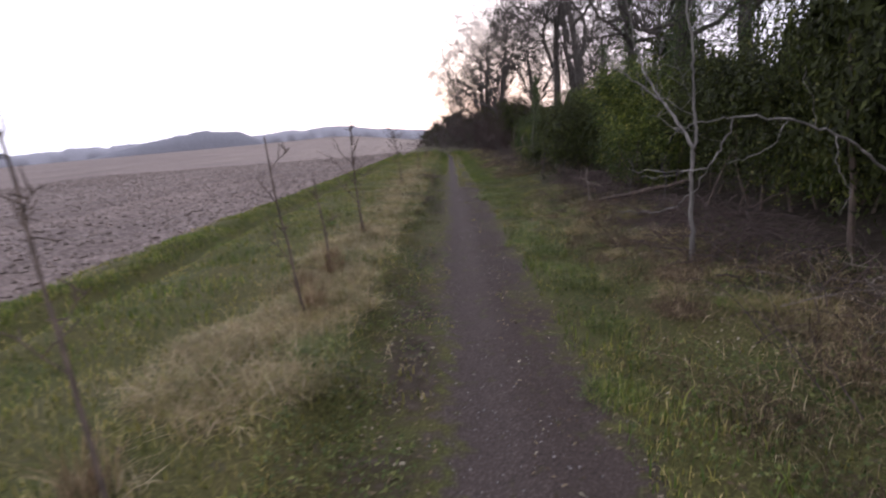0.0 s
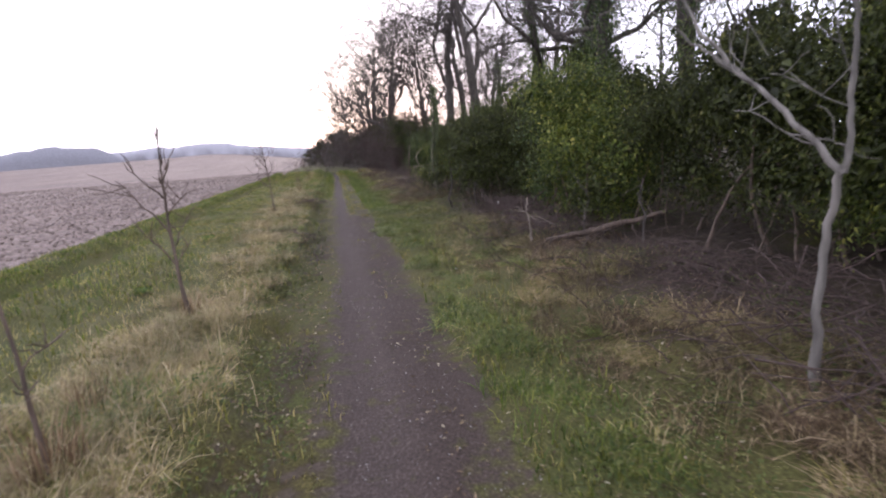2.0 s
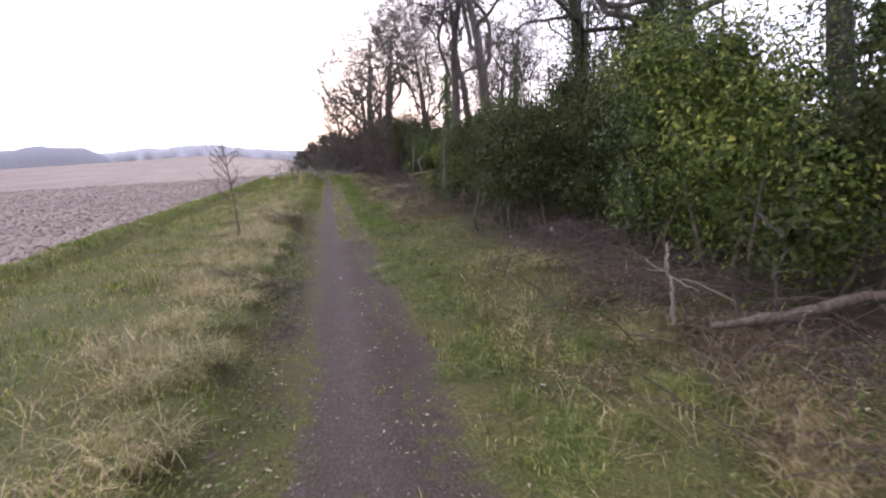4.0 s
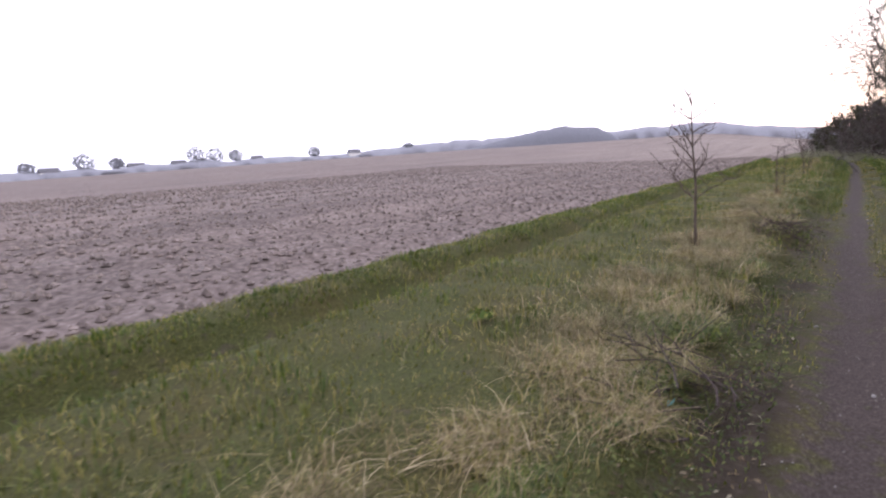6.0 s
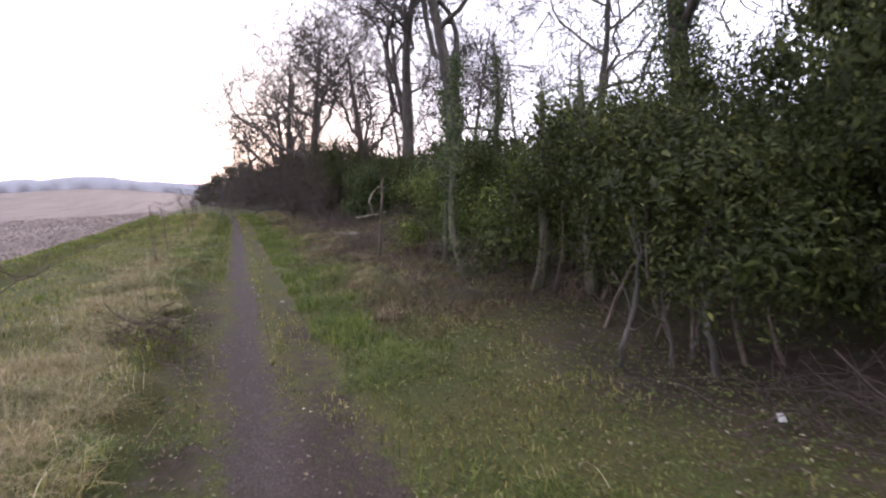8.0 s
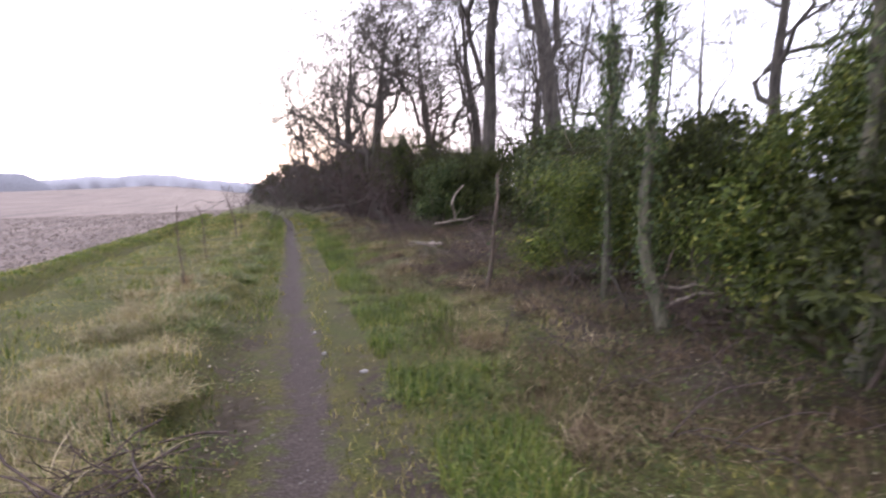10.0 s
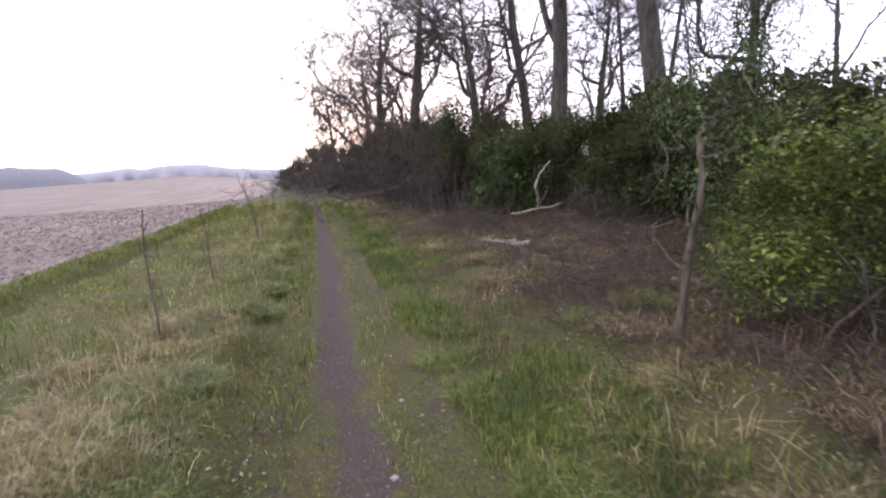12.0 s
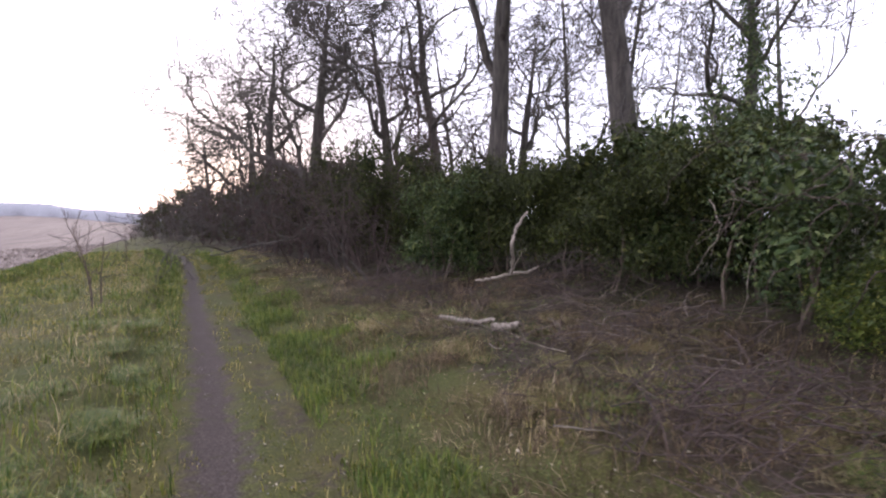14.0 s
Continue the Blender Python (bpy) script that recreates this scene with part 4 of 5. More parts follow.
def build_stems():
    for k, (x, y, tall, lean, rad) in enumerate((
            (3.28, 15.84, 2.0, (0.15, 0.2), 0.05), (2.74, 16.2, 1.8, (0.1, -0.1), 0.045), (3.2, 16.25, 1.6, (0.1, 0.1), 0.03), (3.2, 20.9, 1.3, (-0.1, 0.2), 0.022),
            (3.3, 22.3, 1.2, (0.05, 0.1), 0.02), (3.6, 16.3, 1.9, (0.1, 0.0), 0.04), (3.3, 8.6, 1.5, (0.1, 0.2), 0.03), (3.2, 9.7, 1.4, (0.0, 0.2), 0.025),
            (3.3, 34.0, 1.7, (-0.5, 0.2), 0.035), (3.4, 35.6, 1.8, (-0.4, 0.3), 0.035), (3.25, 33.0, 1.3, (-0.6, 0.3), 0.03))):
        upright(x, y, tall * 0.6, lean, rad * 0.6, BARK, 120 + k)
    upright(3.43, 21.64, 3.0, (0.1, 0.2), 0.05, MOSSY, 141, 1700, "slender ivy-clad tree stem beside dark bushes", "ivy_clad_tree")
    upright(3.12, 20.45, 3.3, (0.15, 0.2), 0.07, MOSSY, 142, 2600, "stout ivy-clad tree stem beside dark bushes", "ivy_clad_tree")
    upright(3.75, 19.0, 2.6, (0.1, 0.2), 0.085, MOSSY, 143, 700, "mossy ivy-clad stem under a yellow-green bush", "ivy_clad_tree")
    upright(4.05, 18.4, 2.6, (0.0, 0.1), 0.075, MOSSY, 144, 400, "dark stem under a yellow-green bush", "ivy_clad_tree")
    upright(2.66, 23.27, 1.6, (0.05, -0.12), 0.04, BARK_YOUNG, 145, 60, "leaning slender stem at the edge of a clearing")
    upright(5.5, 25.9, 1.8, (-0.05, 0.1), 0.045, BARK_YOUNG, 146, 220, "dead grey stub hung with vines", "dead_tree")
    # bleached broken branches and fallen logs
    stem_thing("broken_branch", "pale broken branch hanging in the dark hedge", "branch",
               [(3.93, 28.95, 0.78), (3.9, 28.85, 0.98), (3.79, 28.73, 1.19), (3.9, 28.8, 1.4), (4.17, 28.9, 1.63)], (0.022, 0.025, 0.027, 0.025, 0.016), DEADWOOD, 151, shoots=0)
    stem_thing("broken_branch", "pale fallen branch caught low in the hedge", "branch",
               [(3.45, 29.1, 0.7), (3.65, 29.0, 0.73), (3.93, 28.95, 0.78), (4.2, 28.95, 0.78), (4.42, 29.0, 0.86)], (0.014, 0.024, 0.024, 0.02, 0.012), DEADWOOD, 150, shoots=1)
    z = ground_z(3.1, 28.6)
    stem_thing("fallen_log", "pale fallen log lying on brushwood", "log", [(2.84, 28.95, z + 0.06), (2.93, 28.7, z + 0.05), (3.02, 28.4, z + 0.06), (3.2, 28.2, z + 0.1)], (0.03, 0.042, 0.035, 0.025), DEADWOOD, 152, shoots=0)
    stem_thing("fallen_log", "short pale fallen log on brushwood", "log", [(3.0, 27.95, z + 0.08), (3.14, 27.85, z + 0.09), (3.28, 27.8, z + 0.12)], (0.045, 0.05, 0.035), DEADWOOD, 153, shoots=0)
    z = ground_z(3.1, 10.1)
    stem_thing("fallen_branch", "bare brown fallen branch beneath a bush", "branch", [(2.62, 9.75, z + 0.05), (2.95, 9.6, z + 0.12), (3.45, 9.5, z + 0.2), (4.05, 9.3, z + 0.35)], (0.022, 0.04, 0.04, 0.03), BARK_YOUNG, 154)
    stem_thing("fallen_branch", "crooked grey fallen branch beneath a bush", "branch", [(2.5, 10.0, z + 0.0), (2.5, 10.0, z + 0.25), (2.44, 10.0, z + 0.42), (2.5, 10.1, z + 0.6)], (0.017, 0.014, 0.011, 0.006), DEADWOOD, 155)
    z = ground_z(3.9, 20.6)
    stem_thing("fallen_branch", "pale stick propped on a brushwood heap", "branch", [(3.55, 20.9, z + 0.25), (4.0, 20.6, z + 0.3), (4.5, 20.3, z + 0.38)], (0.012, 0.016, 0.012), DEADWOOD, 158)
    stem_thing("fallen_branch", "arched pale stick on a brushwood heap", "branch", [(3.5, 20.8, z + 0.03), (3.7, 20.6, z + 0.22), (4.0, 20.45, z + 0.25), (4.2, 20.3, z + 0.1)], (0.018, 0.02, 0.016, 0.01), DEADWOOD, 159)


build_stems()


def build_hanging_vines():
    """Bare vines that droop in loops from the ivy mound over the clearing's edge."""
    rng = np.random.default_rng(91)
    ob = tagged(new("hanging_vines"), "bare grey-brown vines drooping in loops from an ivy mound", "vines")
    base = np.array((5.55, 25.4, ground_z(5.55, 25.4)))
    ob.location = base
    for mat, n in ((TWIG, 22), (DEADWOOD, 7), (BARK_YOUNG, 14)):
        for _ in range(n):
            t = Tubes()
            y = rng.uniform(-0.9, 1.3)
            top = (rng.uniform(-0.75, -0.1), y, rng.uniform(0.8, 1.9))
            q, _ = wander(rng, top, (-0.8, rng.normal(0, 0.5), rng.uniform(-0.2, 0.6)), rng.uniform(0.5, 1.3), 12, 0.42, -0.16)
            q[:, 2] = np.maximum(q[:, 2], 0.03)
            t.add(q, np.linspace(rng.uniform(0.004, 0.009), 0.003, 13), 4)
            part("vine", t.mesh("vine", mat), ob)
    return ob


build_hanging_vines()


def build_hooked_branch():
    """A dead branch that arches out of the hedge over the bank, with hooked side shoots."""
    rng = np.random.default_rng(64)
    ob = tagged(new("overhanging_branch"), "crooked pale dead branch arching out of the hedge", "branch")
    base = np.array((3.75, 4.05, ground_z(3.75, 4.05) - 0.04))
    ob.location = base + (0.08, 0.0, -0.04)
    for pts, rad in (
            ([base, (3.47, 4.12, 0.90), (2.87, 3.92, 1.25), (2.47, 3.77, 1.46), (2.05, 3.62, 1.59), (1.63, 3.49, 1.62)], (0.03, 0.022, 0.016, 0.013, 0.011, 0.009)),
            ([(1.65, 3.50, 1.62), (1.60, 3.50, 1.48), (1.53, 3.53, 1.33), (1.42, 3.54, 1.30), (1.22, 3.56, 1.31), (1.01, 3.57, 1.34)], (0.009, 0.009, 0.009, 0.008, 0.006, 0.003)),
            ([(1.51, 3.54, 1.31), (1.45, 3.63, 1.14), (1.39, 3.75, 1.03), (1.25, 3.89, 0.99), (1.09, 4.01, 1.00)], (0.006, 0.006, 0.006, 0.005, 0.003)),
            ([(1.65, 3.50, 1.62), (1.49, 3.42, 1.61), (1.33, 3.35, 1.60), (1.19, 3.30, 1.56), (1.16, 3.29, 1.49)], (0.007, 0.006, 0.006, 0.005, 0.003)),
            ([(2.05, 3.62, 1.59), (1.97, 3.59, 1.45), (1.82, 3.57, 1.36), (1.63, 3.55, 1.33)], (0.006, 0.005, 0.005, 0.003)),
            ([(1.37, 3.55, 1.30), (1.27, 3.59, 1.27), (1.12, 3.62, 1.28)], (0.005, 0.004, 0.003)),
            ([(2.47, 3.77, 1.46), (2.42, 3.67, 1.25), (2.47, 3.59, 1.10), (2.39, 3.57, 0.95)], (0.006, 0.005, 0.004, 0.002)),
            ([(2.27, 3.69, 1.53), (2.17, 3.57, 1.70), (2.07, 3.53, 1.90)], (0.005, 0.004, 0.002))):
        t, line, r = limb_mesh("bough", np.array([tuple(p) for p in pts]) - base, np.array(rad) * 0.62, BARK_PALE, rng, 7)
        part("bough", t.mesh("bough", BARK_PALE), ob)


build_hooked_branch()


def stick_meshes(mat):
    rng = np.random.default_rng(77)
    out = []
    for _ in range(8):
        t = Tubes()
        q, _ = wander(rng, (0, 0, 0), (1, 0, 0), 1.0, 7, 0.2, 0.0)
        q -= q.mean(0)
        t.add(q, np.linspace(rng.uniform(0.004, 0.008), 0.0025, 8), 4)
        b, _ = wander(rng, q[4], (0.8, rng.normal(0, 0.6), rng.normal(0, 0.6)), 0.35, 4, 0.15, 0.0)
        t.add(b, np.linspace(0.005, 0.002, 5), 3)
        out.append(t.mesh("stick", mat))
    return out


STICKS = {m.name: stick_meshes(m) for m in (TWIG, DEADWOOD)}


def brush_pile(label, seed, x, y, wide, deep, tall, n, mat=TWIG):
    """A tangle of cut twigs."""
    rng = np.random.default_rng(seed)
    ob = tagged(new("brushwood_pile"), label, "brushwood", "brushwood heaps under the hedge")
    place(ob, x, y, 0, 1, 0.0)
    g = ground_z(x, y)
    for k in range(n):
        px, py = rng.normal(0, wide / 2.6), rng.normal(0, deep / 2.6)
        dome = tall * math.exp(-(px / wide * 1.7) ** 2 - (py / deep * 1.7) ** 2)
        a = rng.uniform(0, 6.28)
        z = ground_z(x + px, y + py) - g + max(dome * rng.uniform(0.0, 1.0), 0.015)
        o = part("stick", STICKS[mat.name][int(rng.integers(0, 8))], ob)
        o.matrix_basis = Matrix.LocRotScale((px, py, z), Euler((rng.uniform(0, 6.28), rng.normal(-0.06, 0.14), a)), [rng.uniform(0.4, 1.0)] * 3)
    return ob


def build_brush():
    brush_pile("heap of tangled grey-brown cut twigs", 161, 3.7, 14.3, 1.3, 1.5, 0.36, 190)
    brush_pile("heap of tangled reddish-brown cut twigs", 162, 3.95, 20.2, 1.2, 1.2, 0.5, 150)
    brush_pile("low tangle of bare bramble stems", 163, 3.2, 6.6, 1.3, 2.0, 0.45, 160)
    brush_pile("broad brown tangle of bare brambles in a clearing", 164, 4.8, 28.6, 1.7, 2.2, 0.75, 190)
    brush_pile("brown tangle of bramble stems on the bank", 165, 4.1, 26.3, 1.4, 1.7, 0.5, 120)
    brush_pile("low tangle of bare bramble stems", 166, 3.3, 31.4, 1.4, 2.2, 0.6, 200)
    brush_pile("low tangle of dry stalks and bramble stems", 167, 3.0, 10.6, 1.0, 1.6, 0.35, 130)
    brush_pile("low tangle of dry stalks and bramble stems", 168, 3.1, 12.8, 1.0, 2.2, 0.5, 160)
    brush_pile("low tangle of bare bramble stems", 169, 3.0, 24.8, 1.2, 1.4, 0.4, 150)
    brush_pile("low tangle of bare bramble stems", 170, 2.9, 5.2, 0.9, 1.4, 0.42, 130)
    brush_pile("low tangle of brown bramble stems below the hedge", 173, 2.9, 7.9, 0.9, 1.7, 0.45, 100)
    brush_pile("scattered pale broken sticks among brambles", 171, 4.0, 27.3, 2.2, 2.6, 0.35, 60, DEADWOOD)
    brush_pile("scattered pale broken sticks under the hedge", 172, 3.0, 3.3, 1.1, 2.2, 0.25, 45, DEADWOOD)
    brush_pile("dark tangle of dead stalks at the path edge", 174, -0.85, 18.9, 0.45, 0.8, 0.18, 60)
    brush_pile("dark tangle of dead stalks under a tussock", 175, -0.8, 13.0, 0.4, 0.7, 0.16, 40)
    # single arching brambles along the bank
    rng = np.random.default_rng(17)
    t = Tubes()
    for _ in range(900):
        y = rng.uniform(2, 38)
        x = rng.uniform(1.9, 3.7)
        if 13.5 < y < 18 and x < 3.0:
            continue
        a = rng.uniform(0, 6.28)
        q, _ = wander(rng, (x, y, ground_z(x, y) - 0.02), (math.cos(a), math.sin(a), 1.3), rng.uniform(0.3, 0.9), 7, 0.12, -0.13)
        t.add(q, np.linspace(rng.uniform(0.003, 0.007), 0.002, 8), 4)
    stuff("bramble_stems", t.mesh("bramble_stems", TWIG), "thin arching brown bramble stems on the hedge bank", "brambles")


build_brush()


# ---- tussocks, weeds, stones ----
def tussock_mesh(seed, n, tall, mat, spread):
    """Long blades that rise from a dense heart, arch over and hang down outside it, in a few locks."""
    rng = np.random.default_rng(seed)
    locks = rng.uniform(0, 6.28, 11)
    a = locks[rng.integers(0, 11, n)] + rng.normal(0, 0.6, n)
    d = spread * 1.1 * rng.uniform(0, 1, n) ** 0.6
    b = rng.uniform(0, 6.28, n)
    root = np.stack([np.cos(b) * d, np.sin(b) * d], 1)
    way = np.stack([np.cos(a), np.sin(a)], 1)
    across = np.stack([-np.sin(a), np.cos(a)], 1) * (0.0019 * rng.uniform(0.6, 1.5, n))[:, None]
    length = tall * rng.uniform(0.6, 1.5, n)
    steep = rng.uniform(0.5, 1.5, n)
    curl = rng.uniform(1.2, 3.0, n)
    v, p, z = [], root.copy(), np.full(n, -0.03)
    for k in range(5):
        w = across * (1.0, 1.0, 0.85, 0.6, 0.12)[k]
        v += [np.concatenate([p - w, z[:, None]], 1), np.concatenate([p + w, z[:, None]], 1)]
        slope = steep - curl * (k + 0.5) / 4
        p = p + way * (np.cos(slope) * length / 4)[:, None]
        z = np.maximum(z + np.sin(slope) * length / 4, 0.004 + 0.02 * rng.uniform(0, 1, n))
    v = np.stack(v, 1).reshape(-1, 3)
    i = np.arange(n)[:, None] * 10
    f = np.concatenate([np.hstack([i + 2 * k, i + 2 * k + 1, i + 2 * k + 3, i + 2 * k + 2]) for k in range(4)])
    return mesh_from("blades", v, f, mat)


def build_tussocks():
    rng = np.random.default_rng(8)
    pale = tagged(new("grass_tussock"), "bleached overhanging tussock of long dry grass", "grass tussock", "tussocks along the path edge")
    part("dry_grass", tussock_mesh(1, 520, 0.3, DRY_GRASS, 0.3), pale)
    part("green_grass", tussock_mesh(2, 420, 0.24, GREEN_GRASS, 0.32), pale)
    green = tagged(new("grass_tussock"), "lush green grass tussock at the path edge", "grass tussock", "tussocks along the path edge")
    part("green_grass", tussock_mesh(3, 640, 0.2, FRESH_GRASS, 0.32), green)
    part("dry_grass", tussock_mesh(6, 70, 0.22, DRY_GRASS, 0.3), green, "few bleached stalks among green blades")
    brown = tagged(new("grass_tussock"), "collapsed brown tussock of dead grass on the hedge bank", "grass tussock", "tussocks on the hedge bank")
    part("dead_grass", tussock_mesh(4, 420, 0.27, BRACKEN, 0.3), brown)
    part("dry_grass", tussock_mesh(5, 120, 0.24, DRY_GRASS, 0.3), brown)
    used = [False, False, False]
    spots = [(-1.3, 5.3, 1.1, 0), (-1.55, 5.6, 1.0, 0), (-1.2, 6.1, 0.9, 0), (-1.7, 6.4, 1.1, 0), (-1.25, 7.0, 0.9, 0), (-1.5, 7.7, 0.9, 0), (-1.15, 8.4, 0.8, 0), (-1.4, 4.4, 0.9, 0), (-1.1, 3.6, 0.8, 1),
             (-1.15, 10.2, 0.8, 0), (-1.35, 10.7, 0.9, 0), (-0.95, 11.4, 0.7, 1), (-1.05, 12.3, 1.1, 0), (-1.3, 12.7, 1.0, 0), (-0.95, 13.1, 0.9, 0), (-1.5, 13.5, 0.9, 0), (-1.15, 14.1, 1.0, 0), (-1.0, 14.9, 0.9, 0),
             (-1.35, 15.3, 0.9, 0), (-1.1, 15.9, 1.1, 0), (-1.45, 16.6, 1.0, 0), (-1.0, 16.9, 0.9, 0), (-1.6, 17.5, 1.0, 0), (-1.2, 18.2, 0.9, 0), (-1.1, 19.2, 1.0, 0), (-1.4, 19.6, 1.0, 0), (-1.0, 20.3, 1.0, 0),
             (-1.6, 20.5, 0.9, 0), (-1.2, 21.2, 0.9, 0), (-1.0, 22.3, 0.8, 1), (-1.6, 23.1, 1.0, 0), (-1.3, 23.9, 0.8, 0), (-1.7, 25.1, 1.1, 0), (-1.35, 25.6, 0.8, 0), (-0.8, 26.0, 0.9, 1), (-0.9, 27.2, 1.0, 1),
             (-0.75, 28.3, 1.0, 1), (-1.0, 29.5, 1.1, 1), (-0.8, 31.0, 1.1, 1), (0.96, 31.2, 1.1, 1), (1.45, 20.9, 0.9, 0), (1.9, 21.3, 0.9, 0), (2.45, 23.6, 1.1, 2), (2.8, 24.1, 0.9, 2), (2.2, 22.6, 0.8, 0),
             (2.5, 13.2, 1.0, 0), (2.75, 12.6, 1.0, 0), (2.4, 10.0, 0.8, 0), (2.6, 6.2, 0.9, 0), (2.7, 5.75, 0.8, 0), (1.05, 10.2, 0.8, 1), (1.15, 21.6, 0.9, 1), (1.25, 22.8, 0.8, 1), (1.2, 27.6, 1.0, 1), (1.0, 6.3, 0.7, 1), (1.4, 5.4, 0.7, 1), (2.35, 5.15, 1.0, 2), (2.55, 5.5, 1.1, 2), (2.2, 5.75, 0.9, 2), (2.45, 4.8, 0.9, 0)]
    for _ in range(34):
        y = rng.uniform(2.5, 27)
        spots.append((rng.uniform(-1.75, -0.85), y, rng.uniform(0.6, 1.05), int(rng.uniform(0, 1) < 0.25 + 0.5 * step(20, 25, y))))
    for _ in range(34):
        spots.append((rng.uniform(-1.85, -1.0), rng.uniform(2.6, 8.5), rng.uniform(0.6, 1.0), 0))
    for _ in range(26):
        spots.append((rng.uniform(-2.1, -0.95), rng.uniform(15, 24.5), rng.uniform(0.5, 0.95), 0))
    for y0, y1, x0, x1, n in ((1.5, 12.5, 1.7, 3.2, 26), (18.5, 24, 1.7, 3.3, 14), (24, 31, 2.0, 5.2, 26)):
        for _ in range(n):
            spots.append((rng.uniform(x0, x1), rng.uniform(y0, y1), rng.uniform(0.6, 1.2), 2))
    for y0, y1, x0, x1, n in ((1.5, 31, 0.85, 1.5, 30), (6.5, 11, 0.85, 1.35, 9), (18.5, 25, 0.9, 1.5, 14), (21, 33, -1.5, -0.5, 18)):
        for _ in range(n):
            spots.append((rng.uniform(x0, x1), rng.uniform(y0, y1), rng.uniform(0.6, 1.05), 1))
    for y0, y1, x0, x1, n, kind in ((24, 31, 1.9, 4.4, 16, 0), (24, 31, 1.6, 3.6, 12, 1), (3.5, 10.5, 1.8, 2.8, 16, 0), (4, 11, 1.5, 2.6, 8, 1)):
        for _ in range(n):
            spots.append((rng.uniform(x0, x1), rng.uniform(y0, y1), rng.uniform(0.5, 0.9), kind))
    for x, y, size, kind in spots:
        src = (pale, green, brown)[kind]
        o = again(src) if used[kind] else src
        used[kind] = True
        place(o, x + rng.normal(0, 0.05), y, rng.uniform(0, 6.28), size * rng.uniform(0.75, 1.05), 0.0, (1, 1, rng.uniform(0.7, 1.1)))


build_tussocks()


def build_dead_stalks():
    """Upright rusty bundles of last year's weeds round the sapling feet."""
    rng = np.random.default_rng(52)
    first = None
    for x, y, size in ((-1.3, 4.5, 1.0), (-1.38, 5.66, 1.15), (-1.55, 5.2, 0.8), (-1.42, 8.2, 0.8), (-1.62, 2.05, 0.9), (-1.5, 6.3, 0.7), (-1.45, 24.7, 0.7), (-1.6, 17.1, 0.7)):
        if first is None:
            n = 110
            a, d = rng.uniform(0, 6.28, n), 0.12 * rng.uniform(0, 1, n) ** 0.6
            ob = first = tagged(new("dead_weed"), "rusty brown bundle of dead weed stalks in grass", "weed", "dead weeds in the verge")
            part("dead_grass", blades_mesh("dead_grass", rng, np.cos(a) * d, np.sin(a) * d, np.zeros(n), 0.3, 0.5, 0.005, RUSTY, a), ob)
            part("dry_grass", tussock_mesh(12, 120, 0.24, DRY_GRASS, 0.2), ob, "bleached grass blades round brown stalks")
        else:
            ob = again(first)
        place(ob, x, y, rng.uniform(0, 6.28), size, 0.0)


build_dead_stalks()


def stone_thing(x, y, s, seed, label):
    bm = bmesh.new()
    bmesh.ops.create_icosphere(bm, subdivisions=2, radius=s)
    rng = np.random.default_rng(seed)
    for v in bm.verts:
        v.co *= 1 + 0.25 * noise.noise(v.co / s * 1.3 + Vector((seed, 0, 0)))
        v.co.z *= 0.55
        v.co.y *= 0.75
    me = bpy.data.meshes.new("stone")
    bm.to_mesh(me)
    bm.free()
    me.materials.append(STONE)
    ob = tagged(new("stone", me), label, "stone", "loose stones on the path")
    ob.matrix_basis = Matrix.LocRotScale((x, y, ground_z(x, y) + s * 0.25), Euler((0, 0, rng.uniform(0, 6))), None)


def build_stones():
    for k, (x, y, s) in enumerate(((0.57, 20.85, 0.04), (0.27, 21.43, 0.03), (0.22, 22.3, 0.025), (0.4, 23.2, 0.02), (0.75, 20.3, 0.03), (0.35, 12.6, 0.02), (-0.2, 14.9, 0.02), (0.3, 18.7, 0.022), (0.15, 13.7, 0.018))):
        stone_thing(x, y, s, k + 1, "small pale stone lying on the path")


build_stones()


def scrap_thing(x, y, z, size, mat, seed, label, name, category):
    """A small crumpled sheet."""
    rng = np.random.default_rng(seed)
    n = 5
    g = np.linspace(-0.5, 0.5, n)
    X, Y = np.meshgrid(g, g)
    v = np.stack([X * size, Y * size * 0.7, 0.25 * size * rng.uniform(0, 1, (n, n))], -1).reshape(-1, 3)
    f = [(r * n + c, r * n + c + 1, (r + 1) * n + c + 1, (r + 1) * n + c) for r in range(n - 1) for c in range(n - 1)]
    me = mesh_from(name, v, f, mat)
    ob = tagged(new(name, me), label, category)
    mod = ob.modifiers.new("thickness", "SOLIDIFY")
    mod.thickness = 0.002
    ob.matrix_basis = Matrix.LocRotScale((x, y, z), Euler((rng.normal(0, 0.3), rng.normal(0, 0.3), rng.uniform(0, 6))), None)


